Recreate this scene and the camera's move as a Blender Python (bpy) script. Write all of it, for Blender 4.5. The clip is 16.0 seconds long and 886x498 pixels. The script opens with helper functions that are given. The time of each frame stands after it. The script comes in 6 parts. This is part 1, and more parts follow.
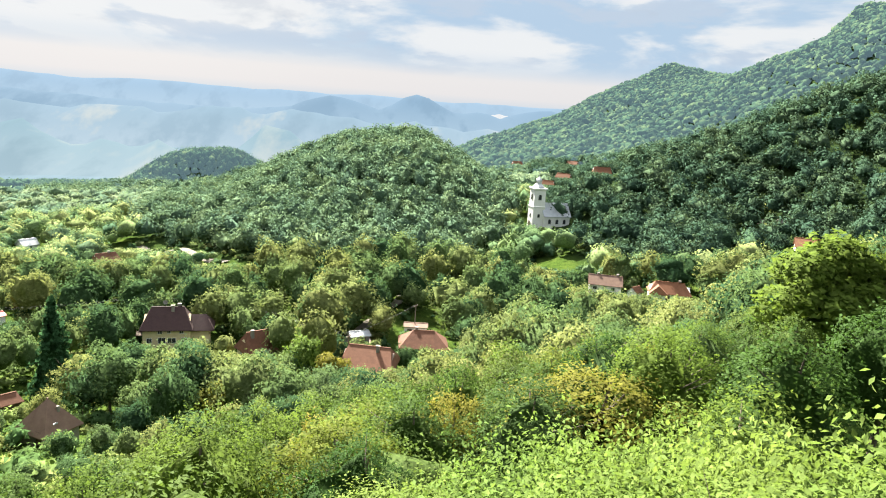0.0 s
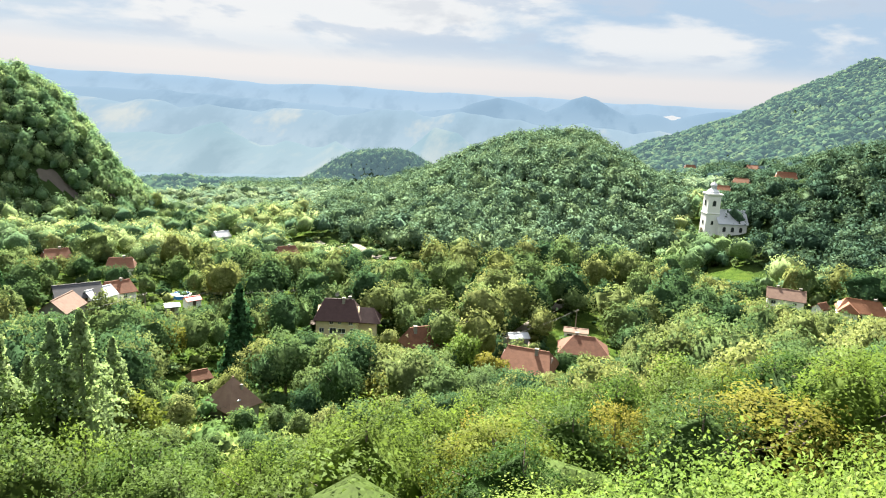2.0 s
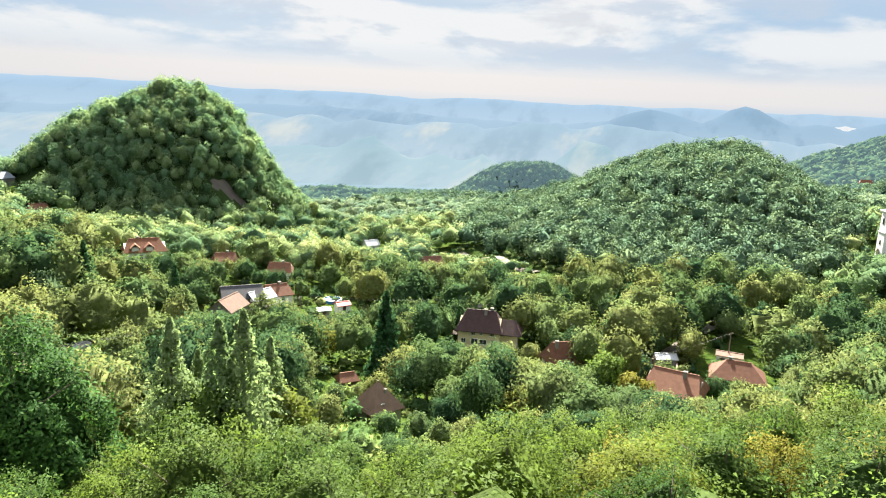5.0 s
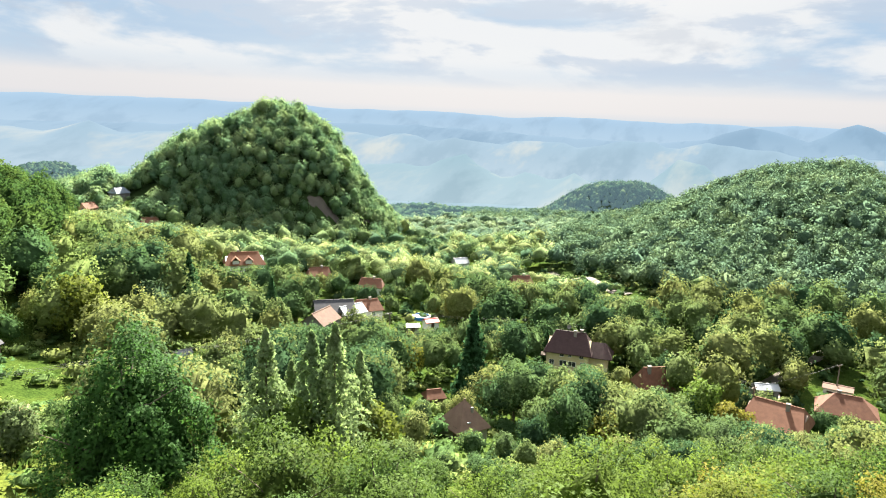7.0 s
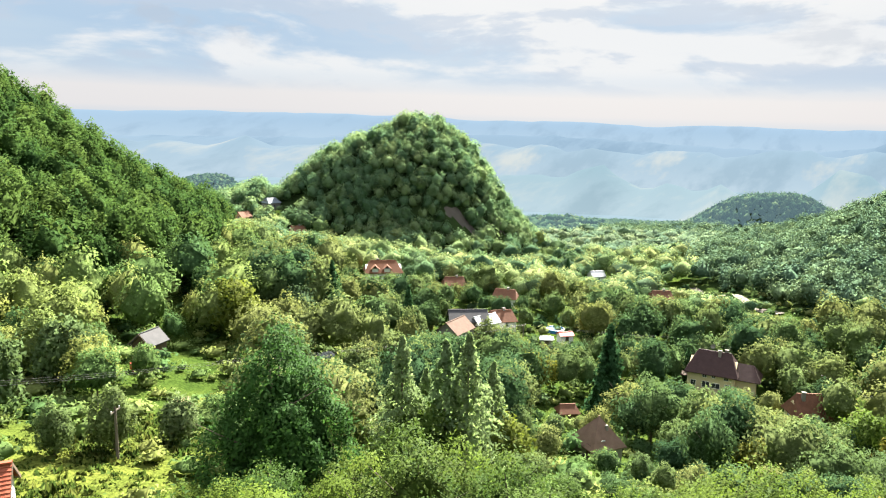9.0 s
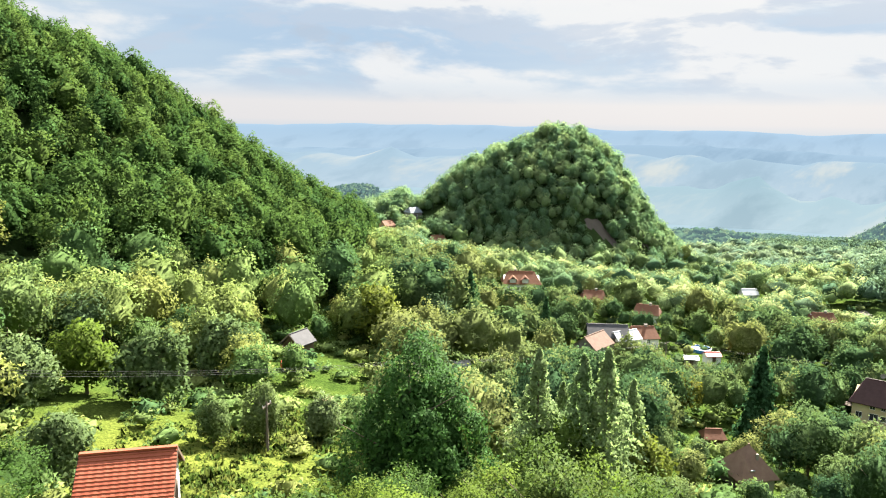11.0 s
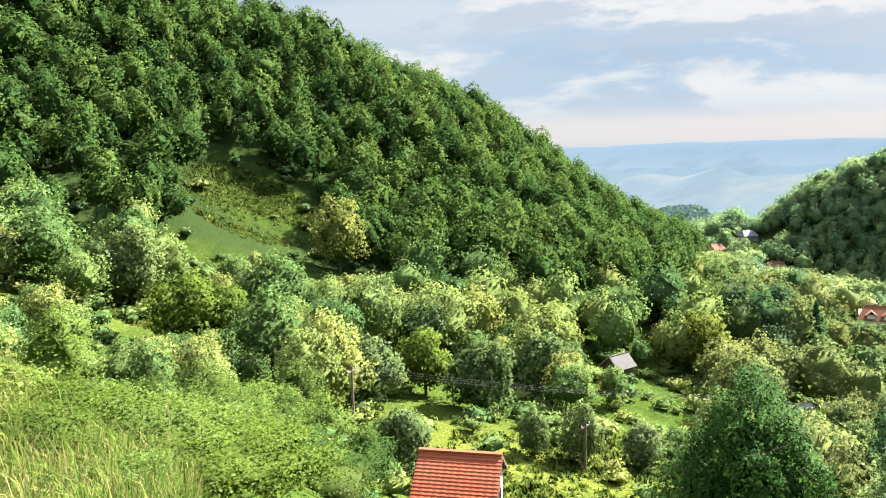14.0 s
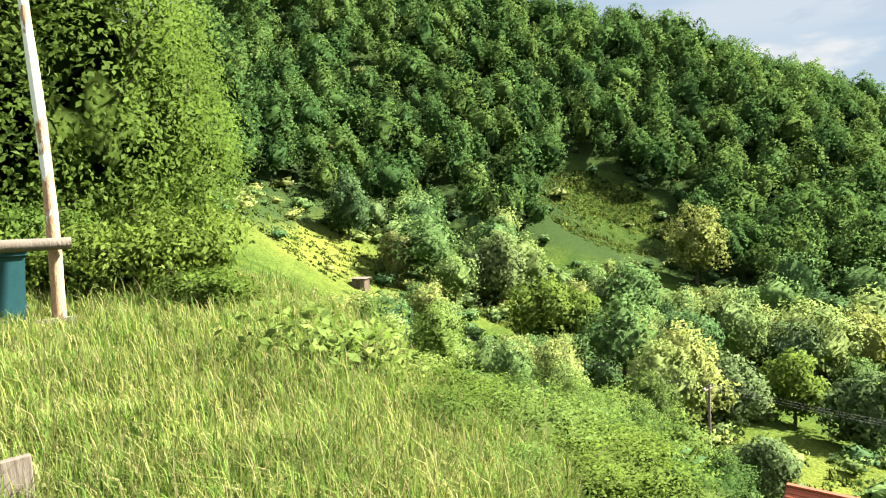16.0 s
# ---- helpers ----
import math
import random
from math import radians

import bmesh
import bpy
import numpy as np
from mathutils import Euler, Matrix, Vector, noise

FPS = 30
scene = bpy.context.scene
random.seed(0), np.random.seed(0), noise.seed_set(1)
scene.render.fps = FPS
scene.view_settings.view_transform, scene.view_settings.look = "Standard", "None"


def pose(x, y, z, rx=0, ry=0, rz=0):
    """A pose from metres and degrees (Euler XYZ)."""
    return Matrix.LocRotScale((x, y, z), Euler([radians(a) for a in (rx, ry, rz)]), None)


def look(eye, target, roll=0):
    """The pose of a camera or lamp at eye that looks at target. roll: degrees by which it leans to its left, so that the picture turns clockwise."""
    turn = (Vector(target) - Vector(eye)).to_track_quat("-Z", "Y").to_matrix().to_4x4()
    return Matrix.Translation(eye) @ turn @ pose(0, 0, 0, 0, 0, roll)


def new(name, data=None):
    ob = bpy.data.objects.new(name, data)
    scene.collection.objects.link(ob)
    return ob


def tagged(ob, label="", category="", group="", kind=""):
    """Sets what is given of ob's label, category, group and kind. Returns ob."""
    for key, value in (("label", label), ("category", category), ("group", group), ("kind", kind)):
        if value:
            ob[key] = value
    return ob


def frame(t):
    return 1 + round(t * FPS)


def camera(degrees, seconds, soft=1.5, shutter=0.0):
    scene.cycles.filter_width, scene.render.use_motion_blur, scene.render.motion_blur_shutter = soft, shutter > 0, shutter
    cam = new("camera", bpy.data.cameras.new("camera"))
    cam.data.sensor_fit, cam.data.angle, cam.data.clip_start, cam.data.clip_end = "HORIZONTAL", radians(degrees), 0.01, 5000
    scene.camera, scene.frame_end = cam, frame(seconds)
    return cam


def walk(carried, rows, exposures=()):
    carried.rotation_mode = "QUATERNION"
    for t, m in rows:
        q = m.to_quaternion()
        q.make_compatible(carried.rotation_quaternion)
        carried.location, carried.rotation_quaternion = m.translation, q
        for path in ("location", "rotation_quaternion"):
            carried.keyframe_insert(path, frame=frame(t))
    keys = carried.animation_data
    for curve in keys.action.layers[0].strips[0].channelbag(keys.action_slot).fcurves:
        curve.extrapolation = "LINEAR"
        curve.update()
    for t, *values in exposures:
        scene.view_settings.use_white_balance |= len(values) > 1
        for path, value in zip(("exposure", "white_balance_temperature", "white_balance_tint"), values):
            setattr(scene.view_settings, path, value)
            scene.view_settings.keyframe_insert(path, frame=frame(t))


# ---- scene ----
cam = camera(63.44, 16.0, 1.1)
ARM, EYE = 0.42, 1.6   # the camera is held at arm's length and turned on the spot
ROWS = [
    (0, 78.49, -3.94, -0.71),
    (0.5, 78.29, -3.67, 3.32),
    (1, 78.07, -3.4, 7.27),
    (1.5, 77.95, -3.39, 9.89),
    (2, 77.83, -3.33, 12.35),
    (2.5, 77.82, -3.25, 14.6),
    (3, 77.83, -2.95, 16.83),
    (3.5, 77.89, -2.68, 19.12),
    (4, 77.97, -2.61, 20.74),
    (6.5, 79.06, -2.41, 29.15),
    (7, 79.41, -2.33, 31.08),
    (7.5, 79.5, -2.2, 33.43),
    (8, 79.55, -1.93, 36.26),
    (8.5, 79.72, -1.75, 38.47),
    (9, 79.94, -1.46, 41.83),
    (11.5, 80.59, -0.65, 55.98),
    (12, 80.61, -0.27, 59.32),
    (12.5, 80.72, -0.05, 62.13),
    (13, 80.96, 0.25, 66.11),
    (13.5, 81.51, 0.58, 70.76),
    (14, 82.38, 1.28, 78.17),
    (14.5, 82.97, 2.18, 87.37),
    (15, 83.57, 3.14, 95.74),
    (15.5, 84.02, 3.46, 101.94),
    (16, 84.12, 3.1, 105.87),
]


def eye_at(yaw):
    return -ARM * math.sin(radians(yaw)), ARM * math.cos(radians(yaw)), EYE


walk(cam, [(t, pose(*eye_at(yaw), rx, ry, yaw)) for t, rx, ry, yaw in ROWS])

# ---- sky and sun ----
SUN_AZ, SUN_EL = 24.0, 40.0      # degrees to the left of the first view, above the horizon
world = bpy.data.worlds.new("sky")
scene.world = world
world.use_nodes = True


def link_nodes(tree, kind, **values):
    """A node of that kind; values set its inputs by name (spaces as underscores)."""
    node = tree.nodes.new(kind)
    for key, value in values.items():
        node.inputs[key.replace("_", " ")].default_value = value
    return node


def ramp(tree, source, stops, smooth=False):
    node = tree.nodes.new("ShaderNodeValToRGB")
    if smooth:
        node.color_ramp.interpolation = "EASE"
    els = node.color_ramp.elements
    while len(els) < len(stops):
        els.new(0.5)
    for el, (at, col) in zip(els, stops):
        el.position, el.color = at, (*col, 1) if len(col) == 3 else col
    tree.links.new(source, node.inputs["Fac"])
    return node.outputs["Color"]


def maths(tree, op, a, b=0.0, clamp=False):
    node = tree.nodes.new("ShaderNodeMath")
    node.operation, node.use_clamp = op, clamp
    for slot, value in ((0, a), (1, b)):
        if isinstance(value, (int, float)):
            node.inputs[slot].default_value = value
        else:
            tree.links.new(value, node.inputs[slot])
    return node.outputs[0]


def mixed(tree, fac, a, b, kind="MIX"):
    node = tree.nodes.new("ShaderNodeMix")
    node.data_type, node.blend_type = "RGBA", kind
    for slot, value in ((0, fac), (6, a), (7, b)):
        if isinstance(value, (int, float)):
            node.inputs[slot].default_value = value
        elif isinstance(value, tuple):
            node.inputs[slot].default_value = (*value, 1)
        else:
            tree.links.new(value, node.inputs[slot])
    return node.outputs[2]


def noise_of(tree, vector, scale, detail=4.0, rough=0.55, distort=0.0):
    node = link_nodes(tree, "ShaderNodeTexNoise", Scale=scale, Detail=detail, Roughness=rough, Distortion=distort)
    if vector is not None:
        tree.links.new(vector, node.inputs["Vector"])
    return node.outputs["Fac"]


def build_sky():
    tree = world.node_tree
    tree.nodes.clear()
    out = tree.nodes.new("ShaderNodeOutputWorld")
    back = link_nodes(tree, "ShaderNodeBackground", Strength=0.15)
    tree.links.new(back.outputs[0], out.inputs[0])
    blue = tree.nodes.new("ShaderNodeTexSky")
    blue.sky_type, blue.sun_disc = "NISHITA", False
    blue.sun_elevation, blue.sun_rotation = radians(SUN_EL), radians(-SUN_AZ)
    blue.air_density, blue.dust_density = 1.2, 2.0
    clear = mixed(tree, 1.0, blue.outputs[0], (0.11, 0.11, 0.11), "MULTIPLY")
    way = tree.nodes.new("ShaderNodeTexCoord").outputs["Generated"]
    split = tree.nodes.new("ShaderNodeSeparateXYZ")
    tree.links.new(way, split.inputs[0])
    up = split.outputs[2]

    def clouds(lift, scale, detail, squash):
        node = link_nodes(tree, "ShaderNodeMapping", Scale=(1, 1, squash), Location=(0.3, 0.1, lift * squash))
        tree.links.new(way, node.inputs["Vector"])
        return noise_of(tree, node.outputs[0], scale, detail, 0.56, 0.25)
    sunward = tree.nodes.new("ShaderNodeVectorMath")
    sunward.operation = "DOT_PRODUCT"
    tree.links.new(way, sunward.inputs[0])
    sunward.inputs[1].default_value = (-math.sin(radians(30)) * 0.97, math.cos(radians(30)) * 0.97, 0.24)
    glow = ramp(tree, sunward.outputs["Value"], [(0.88, (0, 0, 0)), (1.0, (1, 1, 1))], True)
    veil = ramp(tree, up, [(0.0, (0.66, 0.73, 0.81)), (0.012, (0.80, 0.79, 0.81)), (0.035, (0.80, 0.79, 0.81)), (0.06, (0.53, 0.66, 0.80)), (0.11, (0.50, 0.64, 0.79)), (0.17, (0.65, 0.73, 0.82)), (0.3, (0.70, 0.76, 0.84)), (0.6, (1.4, 1.48, 1.6)), (1.0, (1.75, 1.84, 1.98))])
    soft = mixed(tree, 0.93, clear, veil)
    bank = ramp(tree, up, [(0.03, (0, 0, 0)), (0.075, (1, 1, 1)), (0.3, (1, 1, 1)), (0.6, (0.2, 0.2, 0.2))], True)
    low = clouds(0.0, 3.8, 10, 3.6)
    high = clouds(0.022, 3.8, 10, 3.6)
    bright = ramp(tree, maths(tree, "ADD", low, maths(tree, "MULTIPLY", glow, 0.07)), [(0.47, (0, 0, 0)), (0.60, (1, 1, 1))], True)
    under = ramp(tree, maths(tree, "SUBTRACT", high, low), [(0.02, (0, 0, 0)), (0.10, (1, 1, 1))], True)
    small = ramp(tree, clouds(0.4, 5.5, 8, 3.0), [(0.60, (0, 0, 0)), (0.70, (1, 1, 1))], True)
    broad = ramp(tree, clouds(0.8, 1.5, 5, 6.0), [(0.37, (0, 0, 0)), (0.54, (1, 1, 1))], True)
    soft = mixed(tree, maths(tree, "MULTIPLY", maths(tree, "MULTIPLY", broad, bank), 0.85), soft, (0.45, 0.60, 0.77))
    soft = mixed(tree, maths(tree, "MULTIPLY", maths(tree, "MULTIPLY", bright, bank), 0.8), soft, (0.91, 0.90, 0.885))
    soft = mixed(tree, maths(tree, "MULTIPLY", maths(tree, "MULTIPLY", under, bank), 0.75), soft, (0.54, 0.63, 0.75))
    soft = mixed(tree, maths(tree, "MULTIPLY", maths(tree, "MULTIPLY", small, bank), 0.45), soft, (0.50, 0.56, 0.65))
    soft = mixed(tree, maths(tree, "MULTIPLY", glow, 0.18), soft, (0.97, 0.955, 0.93))
    tree.links.new(soft, back.inputs["Color"])


build_sky()
sun = new("sun", bpy.data.lights.new("sun", "SUN"))
sun.data.energy, sun.data.angle, sun.data.color = 5.0, radians(3.0), (1.0, 0.94, 0.82)
_a, _e = radians(SUN_AZ), radians(SUN_EL)
sun.matrix_world = look((-math.sin(_a) * math.cos(_e) * 300, math.cos(_a) * math.cos(_e) * 300, math.sin(_e) * 300), (0, 0, 0))
scene.view_settings.exposure = 2.8

# ---- materials ----
def material(name):
    mat = bpy.data.materials.new(name)
    mat.use_nodes = True
    tree = mat.node_tree
    tree.nodes.clear()
    return mat, tree, tree.nodes.new("ShaderNodeOutputMaterial")


def attribute(tree, name):
    node = tree.nodes.new("ShaderNodeAttribute")
    node.attribute_name = name
    return node.outputs["Fac"]


def foliage(name, stops, glow_through=0.38, gloss=0.7, grain=1.7, air=None, soft=0.0, sheen=0.0):
    """Leaves: colour by tree (from its stops), lighter and darker by leaf and tuft, light shining through."""
    mat, tree, out = material(name)
    rnd = tree.nodes.new("ShaderNodeObjectInfo").outputs["Random"]
    hue = maths(tree, "FRACT", maths(tree, "ADD", attribute(tree, "hue"), rnd))
    col = ramp(tree, hue, stops)
    pos = tree.nodes.new("ShaderNodeNewGeometry").outputs["Position"]
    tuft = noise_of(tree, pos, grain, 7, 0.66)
    # tint also carries the shade painted inside crowns
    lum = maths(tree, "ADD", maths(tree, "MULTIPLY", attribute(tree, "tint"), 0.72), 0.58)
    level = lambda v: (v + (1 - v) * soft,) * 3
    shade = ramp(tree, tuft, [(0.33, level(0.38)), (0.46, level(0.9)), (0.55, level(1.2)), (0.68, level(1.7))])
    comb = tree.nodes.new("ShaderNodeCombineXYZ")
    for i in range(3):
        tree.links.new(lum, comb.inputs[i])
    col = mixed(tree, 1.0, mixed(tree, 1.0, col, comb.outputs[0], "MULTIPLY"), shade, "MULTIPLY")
    surf = link_nodes(tree, "ShaderNodeBsdfPrincipled", Roughness=gloss)
    surf.inputs["Specular IOR Level"].default_value = sheen
    tree.links.new(col, surf.inputs["Base Color"])
    bump = link_nodes(tree, "ShaderNodeBump", Strength=0.4 - 0.3 * soft, Distance=0.5 / grain)
    tree.links.new(tuft, bump.inputs["Height"])
    tree.links.new(bump.outputs[0], surf.inputs["Normal"])
    thin = tree.nodes.new("ShaderNodeBsdfTranslucent")
    tree.links.new(mixed(tree, 1.0, col, (1.06, 1.08, 0.85), "MULTIPLY"), thin.inputs["Color"])
    mix = link_nodes(tree, "ShaderNodeMixShader", Fac=glow_through)
    tree.links.new(surf.outputs[0], mix.inputs[1])
    tree.links.new(thin.outputs[0], mix.inputs[2])
    last = mix.outputs[0]
    if air:                     # haze before woods a kilometre off, added as emission
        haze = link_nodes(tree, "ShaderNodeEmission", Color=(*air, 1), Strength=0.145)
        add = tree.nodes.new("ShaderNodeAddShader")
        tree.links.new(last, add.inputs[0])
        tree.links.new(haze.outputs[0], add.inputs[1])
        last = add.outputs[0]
    tree.links.new(last, out.inputs[0])
    return mat


def plain(name, a, b, scale=2.0, rough=0.8, metal=0.0, bump=0.15, stretch=(1, 1, 1), spec=0.2, fine=14.0):
    """A surface whose colour wanders between a and b at two scales, with a fine relief."""
    mat, tree, out = material(name)
    pos = tree.nodes.new("ShaderNodeTexCoord").outputs["Object"]
    mapping = link_nodes(tree, "ShaderNodeMapping", Scale=stretch)
    tree.links.new(pos, mapping.inputs["Vector"])
    v = mapping.outputs[0]
    n1, n2 = noise_of(tree, v, scale, 5, 0.6), noise_of(tree, v, scale * fine, 3)
    rnd = tree.nodes.new("ShaderNodeObjectInfo").outputs["Random"]
    fac = maths(tree, "ADD", maths(tree, "MULTIPLY", n1, 0.75), maths(tree, "MULTIPLY", n2, 0.35))
    fac = maths(tree, "ADD", fac, maths(tree, "MULTIPLY", maths(tree, "SUBTRACT", rnd, 0.5), 0.25))
    col = ramp(tree, fac, [(0.3, a), (0.8, b)])
    surf = link_nodes(tree, "ShaderNodeBsdfPrincipled", Roughness=rough, Metallic=metal)
    surf.inputs["Specular IOR Level"].default_value = spec
    tree.links.new(col, surf.inputs["Base Color"])
    if bump:
        node = link_nodes(tree, "ShaderNodeBump", Strength=bump, Distance=0.02)
        tree.links.new(n2, node.inputs["Height"])
        tree.links.new(node.outputs[0], surf.inputs["Normal"])
    tree.links.new(surf.outputs[0], out.inputs[0])
    return mat


def ground_material():
    """Meadow green with yellow and bare spots, and sunlight on some meadows put into the colour."""
    mat, tree, out = material("meadow soil")
    pos = tree.nodes.new("ShaderNodeNewGeometry").outputs["Position"]
    broad, mid, fine = noise_of(tree, pos, 0.035, 4), noise_of(tree, pos, 0.3, 5, 0.65), noise_of(tree, pos, 3.0, 4, 0.7)
    col = ramp(tree, mid, [(0.3, (0.022, 0.042, 0.010)), (0.5, (0.038, 0.064, 0.014)), (0.66, (0.054, 0.080, 0.018)), (0.8, (0.062, 0.069, 0.026))])
    # sunlit meadows: light mixed in as a yellower green
    sun_yellow = maths(tree, "MULTIPLY", attribute(tree, "sun_yellow"), ramp(tree, noise_of(tree, pos, 0.12, 4), [(0.3, (0.45, 0.45, 0.45)), (0.6, (1, 1, 1))]))
    col = mixed(tree, sun_yellow, col, (0.112, 0.130, 0.028))
    col = mixed(tree, 1.0, col, ramp(tree, fine, [(0.3, (0.4, 0.42, 0.4)), (0.7, (1.6, 1.55, 1.4))]), "MULTIPLY")
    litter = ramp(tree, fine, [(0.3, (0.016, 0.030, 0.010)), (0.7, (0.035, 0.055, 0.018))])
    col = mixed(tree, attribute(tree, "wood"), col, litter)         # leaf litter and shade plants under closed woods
    surf = link_nodes(tree, "ShaderNodeBsdfPrincipled", Roughness=0.95)
    surf.inputs["Specular IOR Level"].default_value = 0.0
    bump = link_nodes(tree, "ShaderNodeBump", Strength=0.6, Distance=0.25)
    tree.links.new(fine, bump.inputs["Height"])
    tree.links.new(bump.outputs[0], surf.inputs["Normal"])
    tree.links.new(col, surf.inputs["Base Color"])
    tree.links.new(surf.outputs[0], out.inputs[0])
    return mat


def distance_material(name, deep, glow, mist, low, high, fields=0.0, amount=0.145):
    """Far country: dim woods and fields, the air's haze added as emission, palest low down."""
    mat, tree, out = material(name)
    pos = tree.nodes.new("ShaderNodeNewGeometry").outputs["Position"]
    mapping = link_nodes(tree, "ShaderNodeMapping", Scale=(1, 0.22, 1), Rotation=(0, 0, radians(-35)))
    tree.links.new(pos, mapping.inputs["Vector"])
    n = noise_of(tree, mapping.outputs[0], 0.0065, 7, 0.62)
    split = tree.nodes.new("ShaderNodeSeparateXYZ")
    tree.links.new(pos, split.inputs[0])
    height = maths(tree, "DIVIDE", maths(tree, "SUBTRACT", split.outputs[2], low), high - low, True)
    # haze colour by height, mist at the foot of the hills
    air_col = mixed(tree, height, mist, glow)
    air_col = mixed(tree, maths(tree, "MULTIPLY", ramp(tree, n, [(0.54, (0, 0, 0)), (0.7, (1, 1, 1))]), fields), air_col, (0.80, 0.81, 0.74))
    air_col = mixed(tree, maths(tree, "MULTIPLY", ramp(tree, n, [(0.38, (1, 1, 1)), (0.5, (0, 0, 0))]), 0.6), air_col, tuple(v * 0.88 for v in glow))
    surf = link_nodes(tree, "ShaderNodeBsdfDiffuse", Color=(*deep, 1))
    # the haze glows by itself here
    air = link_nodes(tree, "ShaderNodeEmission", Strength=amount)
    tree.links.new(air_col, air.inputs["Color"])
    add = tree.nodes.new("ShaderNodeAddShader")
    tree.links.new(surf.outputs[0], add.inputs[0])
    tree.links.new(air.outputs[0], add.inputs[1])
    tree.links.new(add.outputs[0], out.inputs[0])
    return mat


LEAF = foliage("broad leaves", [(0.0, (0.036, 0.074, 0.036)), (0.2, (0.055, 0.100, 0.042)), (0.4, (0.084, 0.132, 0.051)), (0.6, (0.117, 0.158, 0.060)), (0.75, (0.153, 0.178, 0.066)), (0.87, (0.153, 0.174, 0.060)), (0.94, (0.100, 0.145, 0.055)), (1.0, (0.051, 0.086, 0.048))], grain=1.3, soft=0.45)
# LEAF scaled up: sunshine on the hillside put into the colour
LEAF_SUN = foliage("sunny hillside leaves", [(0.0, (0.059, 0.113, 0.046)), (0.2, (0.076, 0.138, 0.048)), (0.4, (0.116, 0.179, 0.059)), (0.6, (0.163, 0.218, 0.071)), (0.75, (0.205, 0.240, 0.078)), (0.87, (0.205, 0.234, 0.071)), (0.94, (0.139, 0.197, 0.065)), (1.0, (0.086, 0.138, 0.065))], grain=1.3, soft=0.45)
# farther valley: thin haze mixed into the leaf colour, paler than LEAF
LEAF_MID = foliage("valley leaves paled by haze", [(0.0, (0.068, 0.124, 0.071)), (0.2, (0.097, 0.162, 0.080)), (0.4, (0.133, 0.204, 0.090)), (0.6, (0.184, 0.246, 0.105)), (0.75, (0.227, 0.269, 0.115)), (0.87, (0.227, 0.264, 0.103)), (0.94, (0.158, 0.225, 0.098)), (1.0, (0.091, 0.147, 0.090))], grain=2.2, soft=0.3)
LEAF_NEAR = foliage("slope tree leaves", [(0.0, (0.026, 0.060, 0.013)), (0.3, (0.042, 0.081, 0.018)), (0.6, (0.060, 0.099, 0.022)), (0.85, (0.077, 0.112, 0.026)), (1.0, (0.029, 0.064, 0.018))], grain=2.2, soft=0.4, sheen=0.04)
LEAF_WOOD = foliage("beech wood leaves", [(0.0, (0.035, 0.074, 0.024)), (0.5, (0.054, 0.101, 0.029)), (1.0, (0.077, 0.121, 0.032))], grain=2.4, soft=0.3)
LEAF_DARK = foliage("walnut leaves", [(0.0, (0.037, 0.090, 0.022)), (1.0, (0.048, 0.104, 0.026))], 0.35, grain=1.6, soft=0.3, sheen=0.05)
# valley end: haze put into the leaf colour, paler and bluer still
LEAF_HAZE = foliage("distant leaves paled by haze", [(0.0, (0.099, 0.160, 0.107)), (0.5, (0.148, 0.212, 0.131)), (1.0, (0.186, 0.235, 0.136))], grain=0.8, soft=0.5)
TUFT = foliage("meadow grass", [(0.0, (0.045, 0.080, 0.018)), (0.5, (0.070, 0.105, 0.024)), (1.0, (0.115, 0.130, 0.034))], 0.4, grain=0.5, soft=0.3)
# knob and round hill: leaf colours lifted and blued for the haze
LEAF_KNOB = foliage("knob wood leaves in haze tint", [(0.0, (0.109, 0.194, 0.108)), (0.5, (0.149, 0.238, 0.123)), (1.0, (0.207, 0.278, 0.132))], 0.5, grain=1.9, soft=0.4)
LEAF_HILL = foliage("hill wood leaves in haze tint", [(0.0, (0.068, 0.116, 0.076)), (0.5, (0.086, 0.139, 0.083)), (1.0, (0.114, 0.163, 0.086))], 0.2, grain=1.7, soft=0.45)
# shade over the church hill put into a darker leaf colour
LEAF_SHADE = foliage("shaded church hill leaves", [(0.0, (0.034, 0.065, 0.044)), (0.5, (0.045, 0.081, 0.051)), (1.0, (0.062, 0.095, 0.053))], 0.2, grain=1.7, soft=0.4)
# air: bluish haze these leaves give off
LEAF_FAR = foliage("woods far off in haze glow", [(0.0, (0.022, 0.047, 0.026)), (0.6, (0.040, 0.071, 0.034)), (1.0, (0.070, 0.100, 0.042))], 0.3, grain=0.8, soft=0.4, air=(0.098, 0.155, 0.190))
LEAF_BRIGHT = foliage("sunny young leaves", [(0.0, (0.075, 0.124, 0.022)), (0.6, (0.109, 0.158, 0.028)), (1.0, (0.067, 0.115, 0.022))], 0.5, grain=3.0, soft=0.45, sheen=0.04)
LEAF_RIM = foliage("pale shrub leaves", [(0.0, (0.110, 0.169, 0.037)), (0.6, (0.136, 0.190, 0.044)), (1.0, (0.093, 0.153, 0.034))], 0.45, grain=2.2, soft=0.5, sheen=0.04)
LEAF_YELLOW = foliage("yellowing leaves", [(0.0, (0.110, 0.145, 0.024)), (0.5, (0.160, 0.148, 0.026)), (1.0, (0.100, 0.135, 0.024))], 0.45, grain=4.0, soft=0.5, sheen=0.04)
LEAF_GOLD = foliage("golden brown leaves", [(0.0, (0.201, 0.190, 0.060)), (0.5, (0.218, 0.205, 0.067)), (1.0, (0.165, 0.195, 0.057))], grain=2.5, soft=0.4)
LEAF_GREY = foliage("willow grey leaves", [(0.0, (0.087, 0.132, 0.053)), (1.0, (0.119, 0.160, 0.070))], grain=3.0, soft=0.4)
